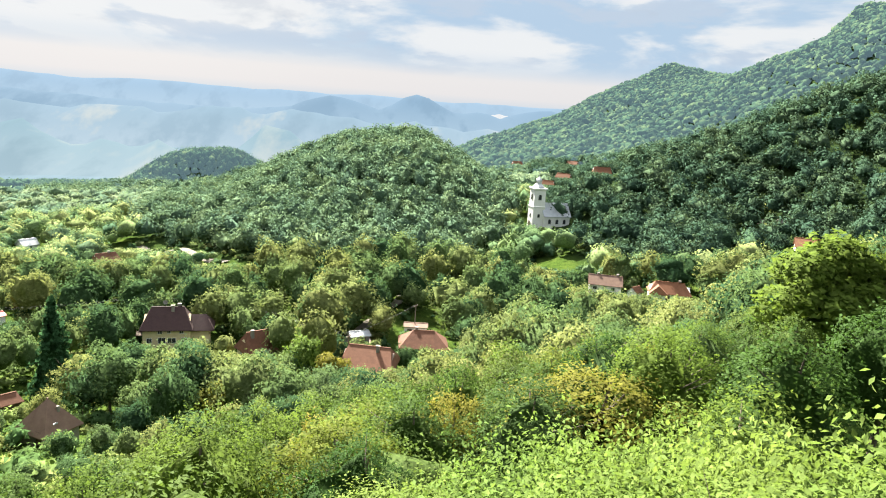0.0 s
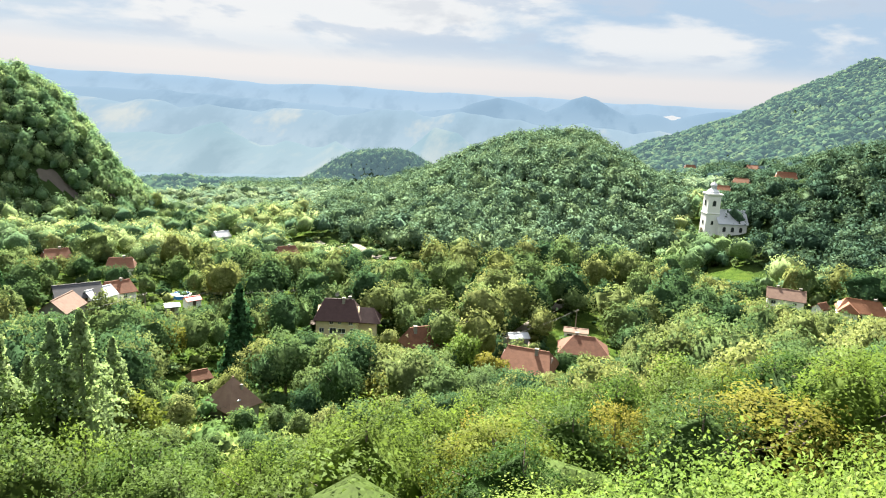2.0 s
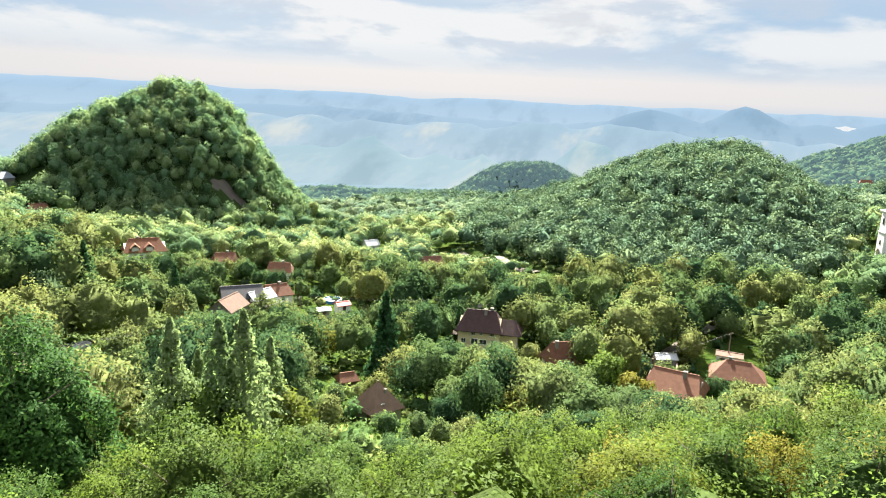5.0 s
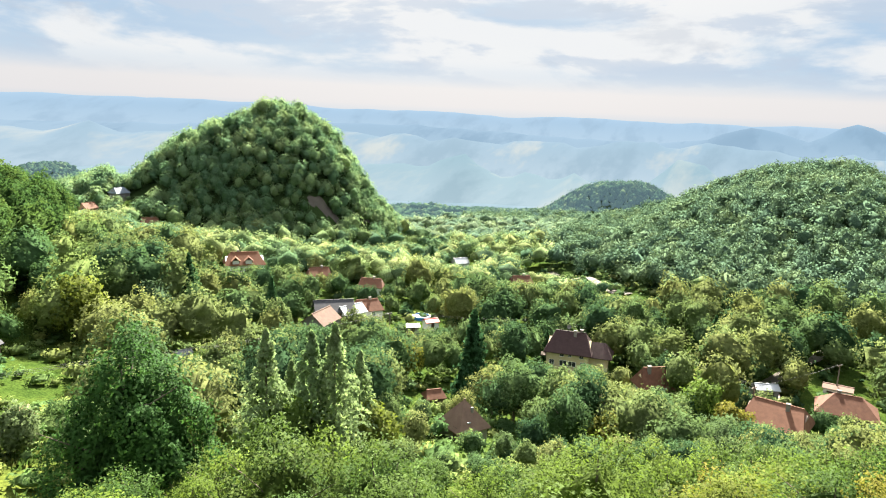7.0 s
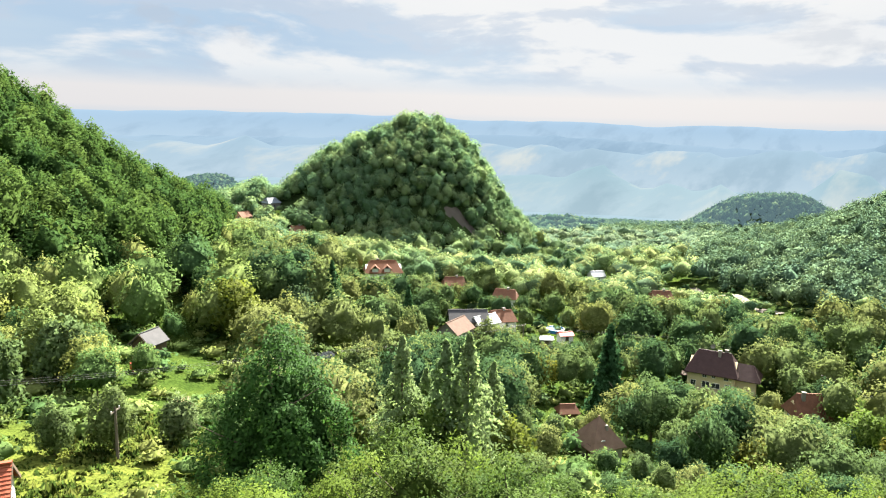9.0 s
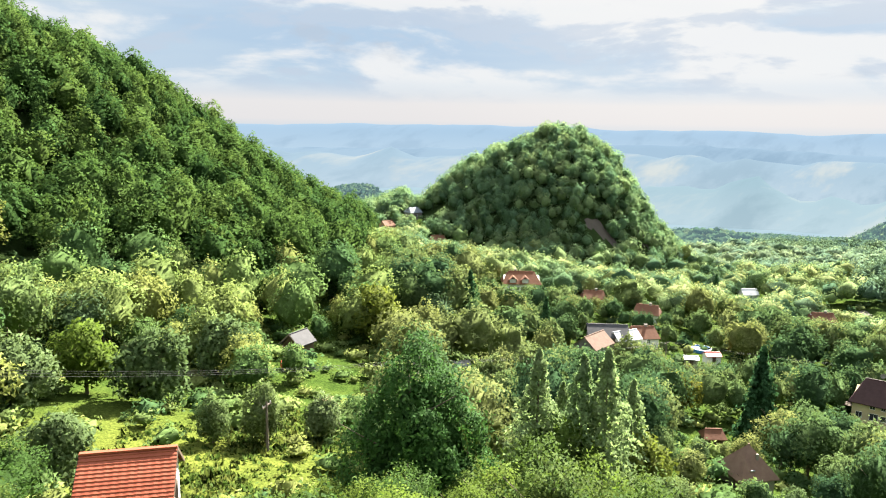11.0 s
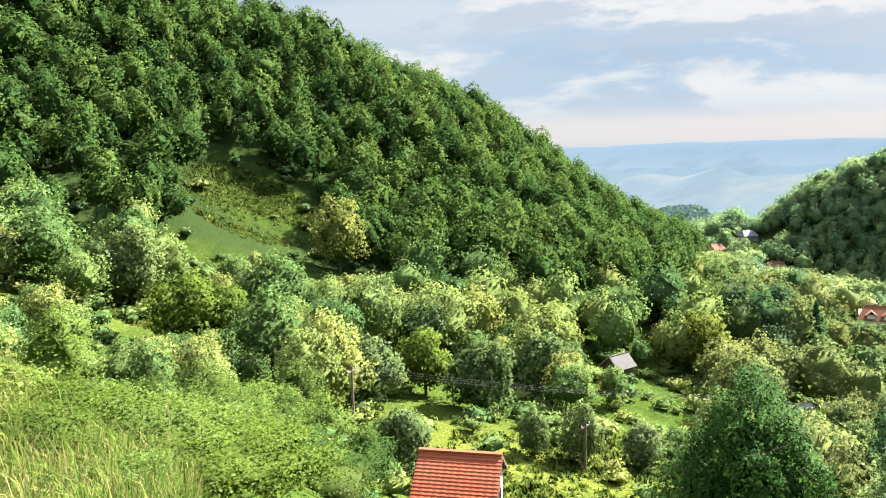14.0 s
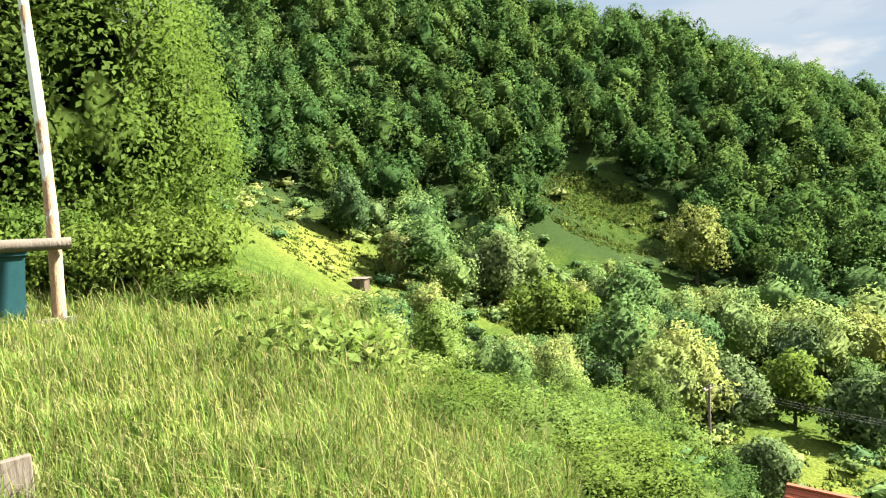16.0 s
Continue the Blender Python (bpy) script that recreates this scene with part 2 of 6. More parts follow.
NEEDLE = foliage("spruce needles", [(0.0, (0.029, 0.071, 0.029)), (1.0, (0.045, 0.098, 0.038))], 0.25, grain=3.0, soft=0.4)
LARCH = foliage("larch needles", [(0.0, (0.164, 0.244, 0.108)), (1.0, (0.225, 0.297, 0.130))], 0.5, grain=2.0, soft=0.5)
GRASS = foliage("grass blades", [(0.0, (0.097, 0.171, 0.031)), (0.5, (0.154, 0.222, 0.043)), (0.8, (0.205, 0.228, 0.062)), (1.0, (0.267, 0.242, 0.119))], 0.45, grain=1.2, soft=0.5, sheen=0.06)
BARK = plain("bark", (0.05, 0.04, 0.03), (0.16, 0.13, 0.10), 3.0, 0.9, 0, 0.6, (1, 1, 0.2))
SOIL = ground_material()
WHITE_WALL = plain("white lime wall", (0.600, 0.590, 0.570), (0.740, 0.730, 0.710), 0.6, 0.9)
CREAM_WALL = plain("cream render wall", (0.440, 0.363, 0.220), (0.572, 0.484, 0.308), 0.5, 0.9)
PINK_WALL = plain("faded pink wall", (0.234, 0.172, 0.140), (0.312, 0.242, 0.203), 0.5, 0.9)
GREY_WALL = plain("grey render wall", (0.156, 0.144, 0.129), (0.242, 0.226, 0.199), 0.5, 0.9)
ORANGE_ROOF = plain("orange clay tiles", (0.126, 0.049, 0.026), (0.212, 0.098, 0.050), 1.2, 0.8, 0, 0.6, (1, 1, 1))
RUST_ROOF = plain("weathered brown-red tiles", (0.098, 0.043, 0.027), (0.185, 0.087, 0.053), 1.0, 0.85, 0, 0.6)
BROWN_ROOF = plain("dark brown tiles", (0.026, 0.013, 0.013), (0.058, 0.032, 0.030), 1.0, 0.75, 0, 0.6)
TAN_ROOF = plain("pale brown tiles", (0.114, 0.068, 0.052), (0.194, 0.126, 0.093), 1.0, 0.85, 0, 0.5)
SLATE_ROOF = plain("dark grey sheets", (0.031, 0.031, 0.035), (0.070, 0.070, 0.078), 1.0, 0.7)
METAL_ROOF = plain("pale metal sheets", (0.312, 0.328, 0.351), (0.437, 0.452, 0.476), 0.8, 0.45, 0.3)
RED_METAL = plain("red pressed metal roof", (0.230, 0.058, 0.032), (0.300, 0.086, 0.050), 0.8, 0.65, 0.0, 0.1, spec=0.12)
DARK_GLASS = plain("dark window glass", (0.02, 0.022, 0.025), (0.04, 0.045, 0.05), 2.0, 0.12, 0, 0)
DARK_WOOD = plain("dark weathered boards", (0.05, 0.035, 0.025), (0.12, 0.085, 0.06), 3.0, 0.85, 0, 0.5, (1, 1, 0.2))
GREY_WOOD = plain("grey weathered wood", (0.100, 0.082, 0.064), (0.190, 0.162, 0.132), 3.0, 0.85, 0, 0.5, (1, 1, 0.2))
GOLD_TRIM = plain("dull metal sheet", (0.4, 0.41, 0.42), (0.52, 0.54, 0.55), 1.0, 0.4, 0.5)
CONCRETE = plain("pale concrete", (0.172, 0.156, 0.136), (0.257, 0.234, 0.211), 1.2, 0.9)
GRAVEL = plain("gravel track", (0.125, 0.109, 0.090), (0.195, 0.172, 0.144), 0.8, 0.95, 0, 0.5)
SCREE = plain("grey brown scree", (0.070, 0.058, 0.051), (0.133, 0.113, 0.094), 0.15, 0.95, 0, 0.8)
BLUE_SHEET = plain("blue plastic sheet", (0.02, 0.10, 0.30), (0.04, 0.18, 0.42), 1.0, 0.4)
RED_PAINT = plain("faded red paint", (0.35, 0.04, 0.03), (0.50, 0.09, 0.06), 1.0, 0.5)
WIRE = plain("black cable", (0.02, 0.02, 0.02), (0.04, 0.04, 0.04), 2.0, 0.6, 0, 0)
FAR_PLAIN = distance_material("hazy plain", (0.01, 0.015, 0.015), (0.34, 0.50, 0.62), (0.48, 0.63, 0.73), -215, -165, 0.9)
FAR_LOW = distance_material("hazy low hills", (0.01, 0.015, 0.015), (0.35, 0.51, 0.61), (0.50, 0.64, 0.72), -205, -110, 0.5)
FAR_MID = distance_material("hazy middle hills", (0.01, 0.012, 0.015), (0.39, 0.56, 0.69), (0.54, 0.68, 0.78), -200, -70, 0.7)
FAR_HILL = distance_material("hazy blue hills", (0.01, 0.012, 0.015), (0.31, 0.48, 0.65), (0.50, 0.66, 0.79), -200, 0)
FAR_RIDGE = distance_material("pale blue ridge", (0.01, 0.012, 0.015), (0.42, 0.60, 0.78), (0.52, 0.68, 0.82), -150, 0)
# the water's shine is emitted, not reflected
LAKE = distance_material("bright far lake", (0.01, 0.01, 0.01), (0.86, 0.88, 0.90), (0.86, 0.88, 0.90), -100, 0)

# ---- the lie of the land ----
EDGE = Vector((-0.602, 0.799))     # downhill from the rim of the terrace, which passes just before the viewer
RIM = 1.41
FALL_S = np.array([-900, -400, -60, -14, -2, 0, 2, 6, 12, 22, 45, 80, 110, 160, 220, 300, 450, 700, 1000, 1500, 2500, 5000], float)
FALL_Z = np.array([120, 60, 9, 0.3, 0.0, -0.15, -1.2, -4.2, -8.8, -16.5, -32, -45, -52, -55, -58, -63, -74, -100, -140, -200, -250, -260], float)


def polar(az, d):
    """The place d metres away, az degrees to the left of the first view."""
    return -d * math.sin(radians(az)), d * math.cos(radians(az))


# hills: azimuth and distance of the top, height, reach to the right, left, front, back, steepness
HILLS = [
    (43.74, 371, 62.2, 46.26, 76.78, 52, 60, 2.897),  # the rocky knob
    (73.5, 351, 17.78, 57.11, 26, 115, 45, 2),       # its shoulder
    (2.49, 440, 32, 46.2, 98.2, 165, 60, 2.58),       # round wooded hill
    (16.6, 700, 32.2, 50.4, 67, 40, 99, 3.13),        # hill behind
    (-42.0, 335, 87.9, 59, 144.4, 65, 214, 1.435),    # hill beside the church
    (112.3, 255, 78.25, 194.5, 64.4, 86, 312, 2.984),   # great wooded slope
    (77.82, 225, 30.87, 111.1, 145, 133, 103, 2),      # its foot
    (-43.4, 955, 306.4, 507, 312.8, 224, 305, 1.3),   # mountain on the right
    (-17.4, 1286, 160.5, 188.7, 287.3, 252, 294, 1.3),
    (44.63, 371, 3.316, 8.91, 7.484, 16, 16, 4.5),    # rocky cap of the knob
    (42.18, 371, 2.737, 4, 10.4, 12, 12, 2),
    (117.0, 66, -11, 30, 34, 40, 45, 2.0),            # gully below the terrace
    (59.1, 1250, 60, 60, 150, 120, 200, 2.0),
    (55.97, 420, 17.32, 4.243, 145.5, 60, 60, 2),     # saddle beside the knob
    (-29.8, 1150, 91.5, 70.1, 55.1, 120, 150, 2.0),   # spur of the mountain
]
_K = np.random.RandomState(5).rand(24, 4)


def land(x, y):
    """Height of the ground at x, y (numbers or arrays)."""
    x, y = np.asarray(x, float), np.asarray(y, float)
    s = EDGE.x * x + EDGE.y * y - RIM
    bend = np.minimum(0.4226 * x + 0.9063 * y - 1.3, 13)      # the rim bends round to the right
    z = sum(np.minimum(np.interp(s + o, FALL_S, FALL_Z), np.interp(bend + o, FALL_S, FALL_Z)) for o in (-0.6, 0, 0.6)) / 3
    r = np.hypot(x, y)
    settle = np.clip((r - 14) / 60, 0, 1)
    settle = settle * settle * (3 - 2 * settle)
    for az, d, h, right, left, front, back, p in HILLS:
        cx, cy = polar(az, d)
        ux, uy = cx / d, cy / d
        dx, dy = x - cx, y - cy
        far, side = dx * ux + dy * uy, dx * uy - dy * ux
        rho = np.hypot(far / np.where(far > 0, back, front), side / np.where(side > 0, right, left))
        z = z + h * np.exp(-rho ** p) * settle
    calm = np.clip((r - 15) / 120, 0, 1)
    for i, (a, b, c, e) in enumerate(_K):
        wave = 18 * 1.22 ** i
        z = z + calm * min(wave * 0.010, 1.1) * np.sin((x * math.cos(a * 6.28) + y * math.sin(a * 6.28)) / wave * 6.28 + b * 6.28) * (0.4 + c)  * np.clip(r / (wave * 3), 0, 1)
    return z


FOOT_AZ = [57.0, 57.6, 61.0, 70.0, 75.0, 84.5, 89.0, 97.0, 103.0, 116.0, 140.0]
FOOT_EL = [-7.5, -8.3, -12.0, -13.2, -11.8, -10.4, -8.4, -6.3, -5.2, -3.4, -2.6]      # where the great wood begins
CHURCH_AZ = [-40.0, -31.6, -27.7, -23.9, -20.1, -13.7, -11.3, -9.4]
CHURCH_EL = [-11.0, -11.2, -9.4, -10.2, -11.8, -12.2, -10.7, -9.5]  # where the wood beside the church begins


def wooded(x, y):
    """How far a place lies within the closed woods of the hills, 0 to 1."""
    x, y = np.asarray(x, float), np.asarray(y, float)
    r, way = np.hypot(x, y), np.degrees(np.arctan2(-x, y))
    most = np.clip((r - 500) / 60, 0, 1)
    for i, lim in ((0, 0.12), (2, 0.10), (4, 0.16)):
        az, d, h, right, left, front, back, p = HILLS[i]
        cx, cy = polar(az, d)
        far, side = ((x - cx) * cx + (y - cy) * cy) / d, ((x - cx) * cy - (y - cy) * cx) / d
        k = np.exp(-np.hypot(far / np.where(far > 0, back, front), side / np.where(side > 0, right, left)) ** p)
        most = np.maximum(most, np.clip((k - lim) / 0.05 + 0.5, 0, 1))
    el = np.degrees(np.arctan2(land(x, y) - EYE, np.maximum(r, 1.0)))
    slope = np.clip((el - np.interp(way, FOOT_AZ, FOOT_EL)) / 0.6 + 0.5, 0, 1) * (way > 57) * (way < 150) * (r > 110) * (r < 420)
    church = np.clip((el - np.interp(way, CHURCH_AZ, CHURCH_EL)) / 0.6 + 0.5, 0, 1) * (way < -9.4) * (r > 200) * (r < 520)
    most = np.maximum(most, np.maximum(slope, church))
    cx, cy = polar(92.3, 169.5)
    return most * np.clip((np.hypot(x - cx, y - cy) - 9) / 5, 0, 1)


def on_land(az, d, lift=0.0):
    x, y = polar(az, d)
    return x, y, float(land(x, y)) + lift


def reach(az, el, near=5.0, far=900.0):
    """How far the ground is in that direction."""
    d = near
    while d < far:
        x, y = polar(az, d)
        if EYE + d * math.tan(radians(el)) < float(land(x, y)):
            return d
        d *= 1.01
    return far


def mesh_of(name, verts, faces, mats, attrs=None, smooth=False, face_mats=None, normals=None):
    """A mesh from arrays: verts (n,3), faces (m,3) or (m,4)."""
    me = bpy.data.meshes.new(name)
    verts, faces = np.asarray(verts, np.float32), np.asarray(faces, np.int32)
    me.vertices.add(len(verts))
    me.vertices.foreach_set("co", verts.ravel())
    k = faces.shape[1]
    me.loops.add(faces.size)
    me.loops.foreach_set("vertex_index", faces.ravel())
    me.polygons.add(len(faces))
    me.polygons.foreach_set("loop_start", np.arange(0, faces.size, k, dtype=np.int32))
    for m in mats:
        me.materials.append(m)
    if face_mats is not None:
        me.polygons.foreach_set("material_index", np.asarray(face_mats, np.int32))
    if smooth:
        me.polygons.foreach_set("use_smooth", np.ones(len(faces), bool))
    for key, values in (attrs or {}).items():
        me.attributes.new(key, "FLOAT", "POINT").data.foreach_set("value", np.asarray(values, np.float32))
    me.update(calc_edges=True)
    if normals is not None:
        me.polygons.foreach_set("use_smooth", np.ones(len(faces), bool))
        me.normals_split_custom_set_from_vertices(np.asarray(normals, np.float32))
    return me


def build_ground():
    rs = [0.0] + list(np.geomspace(1.2, 1600, 150))
    n = 360
    ang = np.arange(n) / n * 2 * math.pi
    verts, faces = [(0, 0, float(land(0, 0)))], []
    R, A = np.meshgrid(rs[1:], ang, indexing="ij")
    X, Y = -R * np.sin(A), R * np.cos(A)
    Z = land(X, Y)
    verts = np.vstack([np.array(verts), np.stack([X, Y, Z], -1).reshape(-1, 3)])
    i, j = np.meshgrid(np.arange(len(rs) - 2), np.arange(n), indexing="ij")
    a, b = 1 + i * n + j, 1 + i * n + (j + 1) % n
    quads = np.stack([a, b, b + n, a + n], -1).reshape(-1, 4)
    fan = np.stack([np.zeros(n, int), 1 + np.arange(n), 1 + (np.arange(n) + 1) % n], -1)
    tris = np.vstack([fan, quads[:, [0, 2, 1]], quads[:, [0, 3, 2]]])
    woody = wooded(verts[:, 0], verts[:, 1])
    sun_yellow = np.zeros(len(verts))                      # sunlight painted yellow onto three meadows
    for az, d, r in ((117, 117, 20), (72.5, 64, 15), (103, 118, 9)):
        cx, cy = polar(az, d)
        sun_yellow = np.maximum(sun_yellow, np.exp(-((verts[:, 0] - cx) ** 2 + (verts[:, 1] - cy) ** 2) / r ** 2))
    ob = new("ground", mesh_of("ground", verts, tris, [SOIL], {"wood": woody, "sun_yellow": sun_yellow}, smooth=True))
    return tagged(ob, "grassy valley ground with meadows, slopes and wooded hills", "ground", kind="structure")


def backdrop(name, label, az0, az1, d0, d1, height, mat, rows=24, cols=220):
    """Far country: a strip of land between two distances, raised by height(az, t)."""
    az = np.linspace(az0, az1, cols)
    t = np.linspace(0, 1, rows)
    T, A = np.meshgrid(t, az, indexing="ij")
    D = d0 + (d1 - d0) * T
    X, Y = -D * np.sin(np.radians(A)), D * np.cos(np.radians(A))
    Z = height(A, T)
    i, j = np.meshgrid(np.arange(rows - 1), np.arange(cols - 1), indexing="ij")
    a = i * cols + j
    quads = np.stack([a, a + cols, a + cols + 1, a + 1], -1).reshape(-1, 4)
    ob = new(name, mesh_of(name, np.stack([X, Y, Z], -1).reshape(-1, 3), quads, [mat], smooth=True))
    return tagged(ob, label, "backdrop", kind="structure")


def waves(a, seed, low, high, count=14):
    rng = np.random.RandomState(seed)
    out = np.zeros_like(a)
    for f in np.geomspace(low, high, count):
        out += np.sin(np.radians(a) * f * 6.28 + rng.rand() * 6.28) / f ** 0.9
    return out * low ** 0.9 * 0.5


def hump(a, at, wide, p=2.0):
    return np.exp(-np.abs((a - at) / wide) ** p)


def build_distance():
    def rise(d, e):
        return EYE + d * np.tan(np.radians(e))
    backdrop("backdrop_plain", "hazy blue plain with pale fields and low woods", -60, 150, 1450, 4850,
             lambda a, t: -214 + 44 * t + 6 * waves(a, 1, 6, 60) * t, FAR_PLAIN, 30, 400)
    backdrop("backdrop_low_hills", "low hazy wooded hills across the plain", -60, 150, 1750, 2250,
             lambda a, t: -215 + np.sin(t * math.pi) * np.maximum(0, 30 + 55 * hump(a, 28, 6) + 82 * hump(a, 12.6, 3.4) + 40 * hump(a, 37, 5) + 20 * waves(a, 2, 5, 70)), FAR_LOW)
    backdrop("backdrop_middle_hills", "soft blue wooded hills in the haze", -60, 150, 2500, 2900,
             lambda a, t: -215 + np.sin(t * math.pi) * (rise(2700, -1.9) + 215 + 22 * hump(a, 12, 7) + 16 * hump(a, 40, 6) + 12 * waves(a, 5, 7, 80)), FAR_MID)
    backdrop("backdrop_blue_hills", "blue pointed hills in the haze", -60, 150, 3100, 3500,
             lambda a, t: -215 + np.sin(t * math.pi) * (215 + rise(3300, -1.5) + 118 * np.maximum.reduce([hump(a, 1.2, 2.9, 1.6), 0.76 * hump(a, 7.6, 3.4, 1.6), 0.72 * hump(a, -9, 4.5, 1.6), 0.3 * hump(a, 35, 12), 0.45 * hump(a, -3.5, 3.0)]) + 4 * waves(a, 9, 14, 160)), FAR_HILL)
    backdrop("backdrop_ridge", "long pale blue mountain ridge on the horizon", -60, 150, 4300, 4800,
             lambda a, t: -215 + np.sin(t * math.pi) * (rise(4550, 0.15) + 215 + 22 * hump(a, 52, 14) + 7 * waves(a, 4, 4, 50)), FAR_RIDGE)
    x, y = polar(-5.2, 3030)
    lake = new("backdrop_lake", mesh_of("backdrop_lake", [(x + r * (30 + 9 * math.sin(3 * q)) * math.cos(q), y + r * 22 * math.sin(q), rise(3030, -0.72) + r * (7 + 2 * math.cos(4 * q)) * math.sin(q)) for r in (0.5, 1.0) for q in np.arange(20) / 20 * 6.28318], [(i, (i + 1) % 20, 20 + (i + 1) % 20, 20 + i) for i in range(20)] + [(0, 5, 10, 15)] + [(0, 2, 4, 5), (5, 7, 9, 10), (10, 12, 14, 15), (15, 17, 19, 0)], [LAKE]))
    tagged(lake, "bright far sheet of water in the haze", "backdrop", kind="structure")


build_ground()
build_distance()

# ---- trees ----
def part(name, bm, mat, parent, label=""):
    """Links a bmesh (or a ready mesh) as one mesh object under a thing or a part."""
    if isinstance(bm, bmesh.types.BMesh):
        me = bpy.data.meshes.new(name)
        bm.to_mesh(me)
        bm.free()
        me.materials.append(mat)
    else:
        me = bm
    ob = new(name, me)
    ob.parent = parent
    if label:
        ob["label"] = label
    return ob


def ico(sub):
    bm = bmesh.new()
    bmesh.ops.create_icosphere(bm, subdivisions=sub, radius=1.0)
    bm.verts.index_update()
    v = np.array([x.co[:] for x in bm.verts])
    f = np.array([[x.index for x in p.verts] for p in bm.faces])
    bm.free()
    return v, f


ICO = {1: ico(1), 2: ico(2), 3: ico(3)}


def unit(v):
    return v / np.maximum(np.linalg.norm(v, axis=-1, keepdims=True), 1e-9)


def blades(rng, at, out, size, long=1.5, tri=False, droop=0.25):
    """Leaves: one pointed quad (or triangle) at each place, facing roughly along out."""
    n = len(at)
    nrm = unit(out * 0.7 + rng.normal(0, 0.5, (n, 3)) + (0, 0, 0.25))
    t = unit(np.cross(nrm, rng.normal(0, 1, (n, 3))))
    t[:, 2] -= droop
    t = unit(t)
    b = unit(np.cross(nrm, t))
    s = size * rng.uniform(0.65, 1.35, (n, 1))
    if tri:
        v = np.stack([at - t * s * 0.5 - b * s * 0.45, at - t * s * 0.5 + b * s * 0.45, at + t * s * 0.6], 1)
        f = np.arange(n * 3).reshape(n, 3)[:, ::-1]
    else:
        fold = nrm * s * 0.12
        v = np.stack([at - t * s * 0.5 * long, at + b * s * 0.42 + fold, at + t * s * 0.5 * long, at - b * s * 0.42 + fold], 1)
        k = np.arange(n)[:, None] * 4
        f = np.concatenate([k + [0, 2, 1], k + [0, 3, 2]])
    return v.reshape(-1, 3), f, 3 if tri else 4


def lobed(rng, lobes, cone, deep):
    """Boughs of a crown in a unit ball: middles and radii, spread evenly over its upper side."""
    k = np.arange(lobes) + rng.uniform(-0.3, 0.3, lobes)
    z = 1 - 1.5 * (k + 0.5) / lobes
    a = k * 2.39996 + rng.uniform(0, 6.28)
    r = np.sqrt(np.clip(1 - z * z, 0, 1)) * (1 - cone * (z + 0.5) / 1.5)
    q = np.stack([r * np.cos(a), r * np.sin(a), z], -1) * rng.uniform(0.55, 0.8, (lobes, 1))
    s = rng.uniform(0.75, 1.25, lobes) * 1.25 / math.sqrt(lobes) * (1 - 0.35 * cone * np.clip(z, 0, 1))
    return np.vstack([q, [(0, 0, -0.1)]]), np.append(s, 1 - deep)


def shell(way, q, s):
    """How far the crown reaches in each direction, and which bough is outermost there."""
    b = way @ q.T
    disc = b * b - (q ** 2).sum(1) + s ** 2
    t = np.where(disc > 0, b + np.sqrt(np.maximum(disc, 0)), 0.0)
    return t.max(1), t.argmax(1)


def crown(rng, R, low, high, lobes, leaves, size, sub=2, tri=False, core=0.9, cone=0.0, deep=0.42, fray=0.16, wild=0.3):
    """Crown of uneven boughs, R wide, between two heights: a lumpy inside, shade painted in, set with leaves on its
    outer side.
    """
    q, s = lobed(rng, lobes, cone, deep)
    mid, half = (low + high) / 2, (high - low) / 2
    grow = np.array([R, R, half])
    ways, faces = ICO[sub]
    t, who = shell(ways, q, s)
    v = ways * (np.maximum(t, 0.3) * core * rng.uniform(0.93, 1.07, len(ways)))[:, None]
    n_in = unit(0.75 * unit(v - q[who]) + 0.5 * ways)
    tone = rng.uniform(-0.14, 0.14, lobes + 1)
    # inside tinted below the leaves: shade within the crown put into its colour
    inner_shade = 0.34 if leaves > 300 else 0.5
    V, F, T, N = [v * grow + (0, 0, mid)], [faces], [inner_shade + tone[who]], [unit(n_in / grow * R)]
    if leaves:
        d = rng.normal(0, 1, (leaves * 3, 3))
        d[:, 2] += 0.35
        d = unit(d)
        d = d[(d[:, 2] > -0.75) | (rng.rand(len(d)) < 0.3)][:leaves]
        t, who = shell(d, q, s)
        p = d * (t * (1 + fray * rng.uniform(-0.8, 1.0, len(d)) * np.abs(rng.normal(0, 1, len(d))).clip(0, 1.4)))[:, None]
        bough = unit(unit(p - q[who]) + 0.15 * d)
        lv, lf, k = blades(rng, p * grow + (0, 0, mid), bough, size, tri=tri)
        V.append(lv)
        F.append(lf + len(v))
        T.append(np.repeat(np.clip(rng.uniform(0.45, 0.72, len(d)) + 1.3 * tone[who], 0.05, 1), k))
        N.append(np.repeat(unit(unit((0.8 * bough + 0.5 * d) / grow * R) + rng.normal(0, wild, (len(d), 3)) + (0, 0, 0.25)), k, axis=0))
    return np.vstack(V), np.vstack(F), np.concatenate(T), np.vstack(N)


def tube(points, radii, sides=7):
    """A tapering limb through points."""
    pts = np.array(points, float)
    V, F = [], []
    for i, (p, r) in enumerate(zip(pts, radii)):
        t = unit(pts[min(i + 1, len(pts) - 1)] - pts[max(i - 1, 0)])
        a = unit(np.cross(t, (0.3, 0.9, 0.1)))
        b = np.cross(t, a)
        ang = np.arange(sides) / sides * 2 * math.pi
        V.append(p + r * (np.cos(ang)[:, None] * a + np.sin(ang)[:, None] * b))
    for i in range(len(pts) - 1):
        for j in range(sides):
            q = [i * sides + j, i * sides + (j + 1) % sides, (i + 1) * sides + (j + 1) % sides, (i + 1) * sides + j]
            F += [[q[0], q[1], q[2]], [q[0], q[2], q[3]]]
    return np.vstack(V), np.array(F)


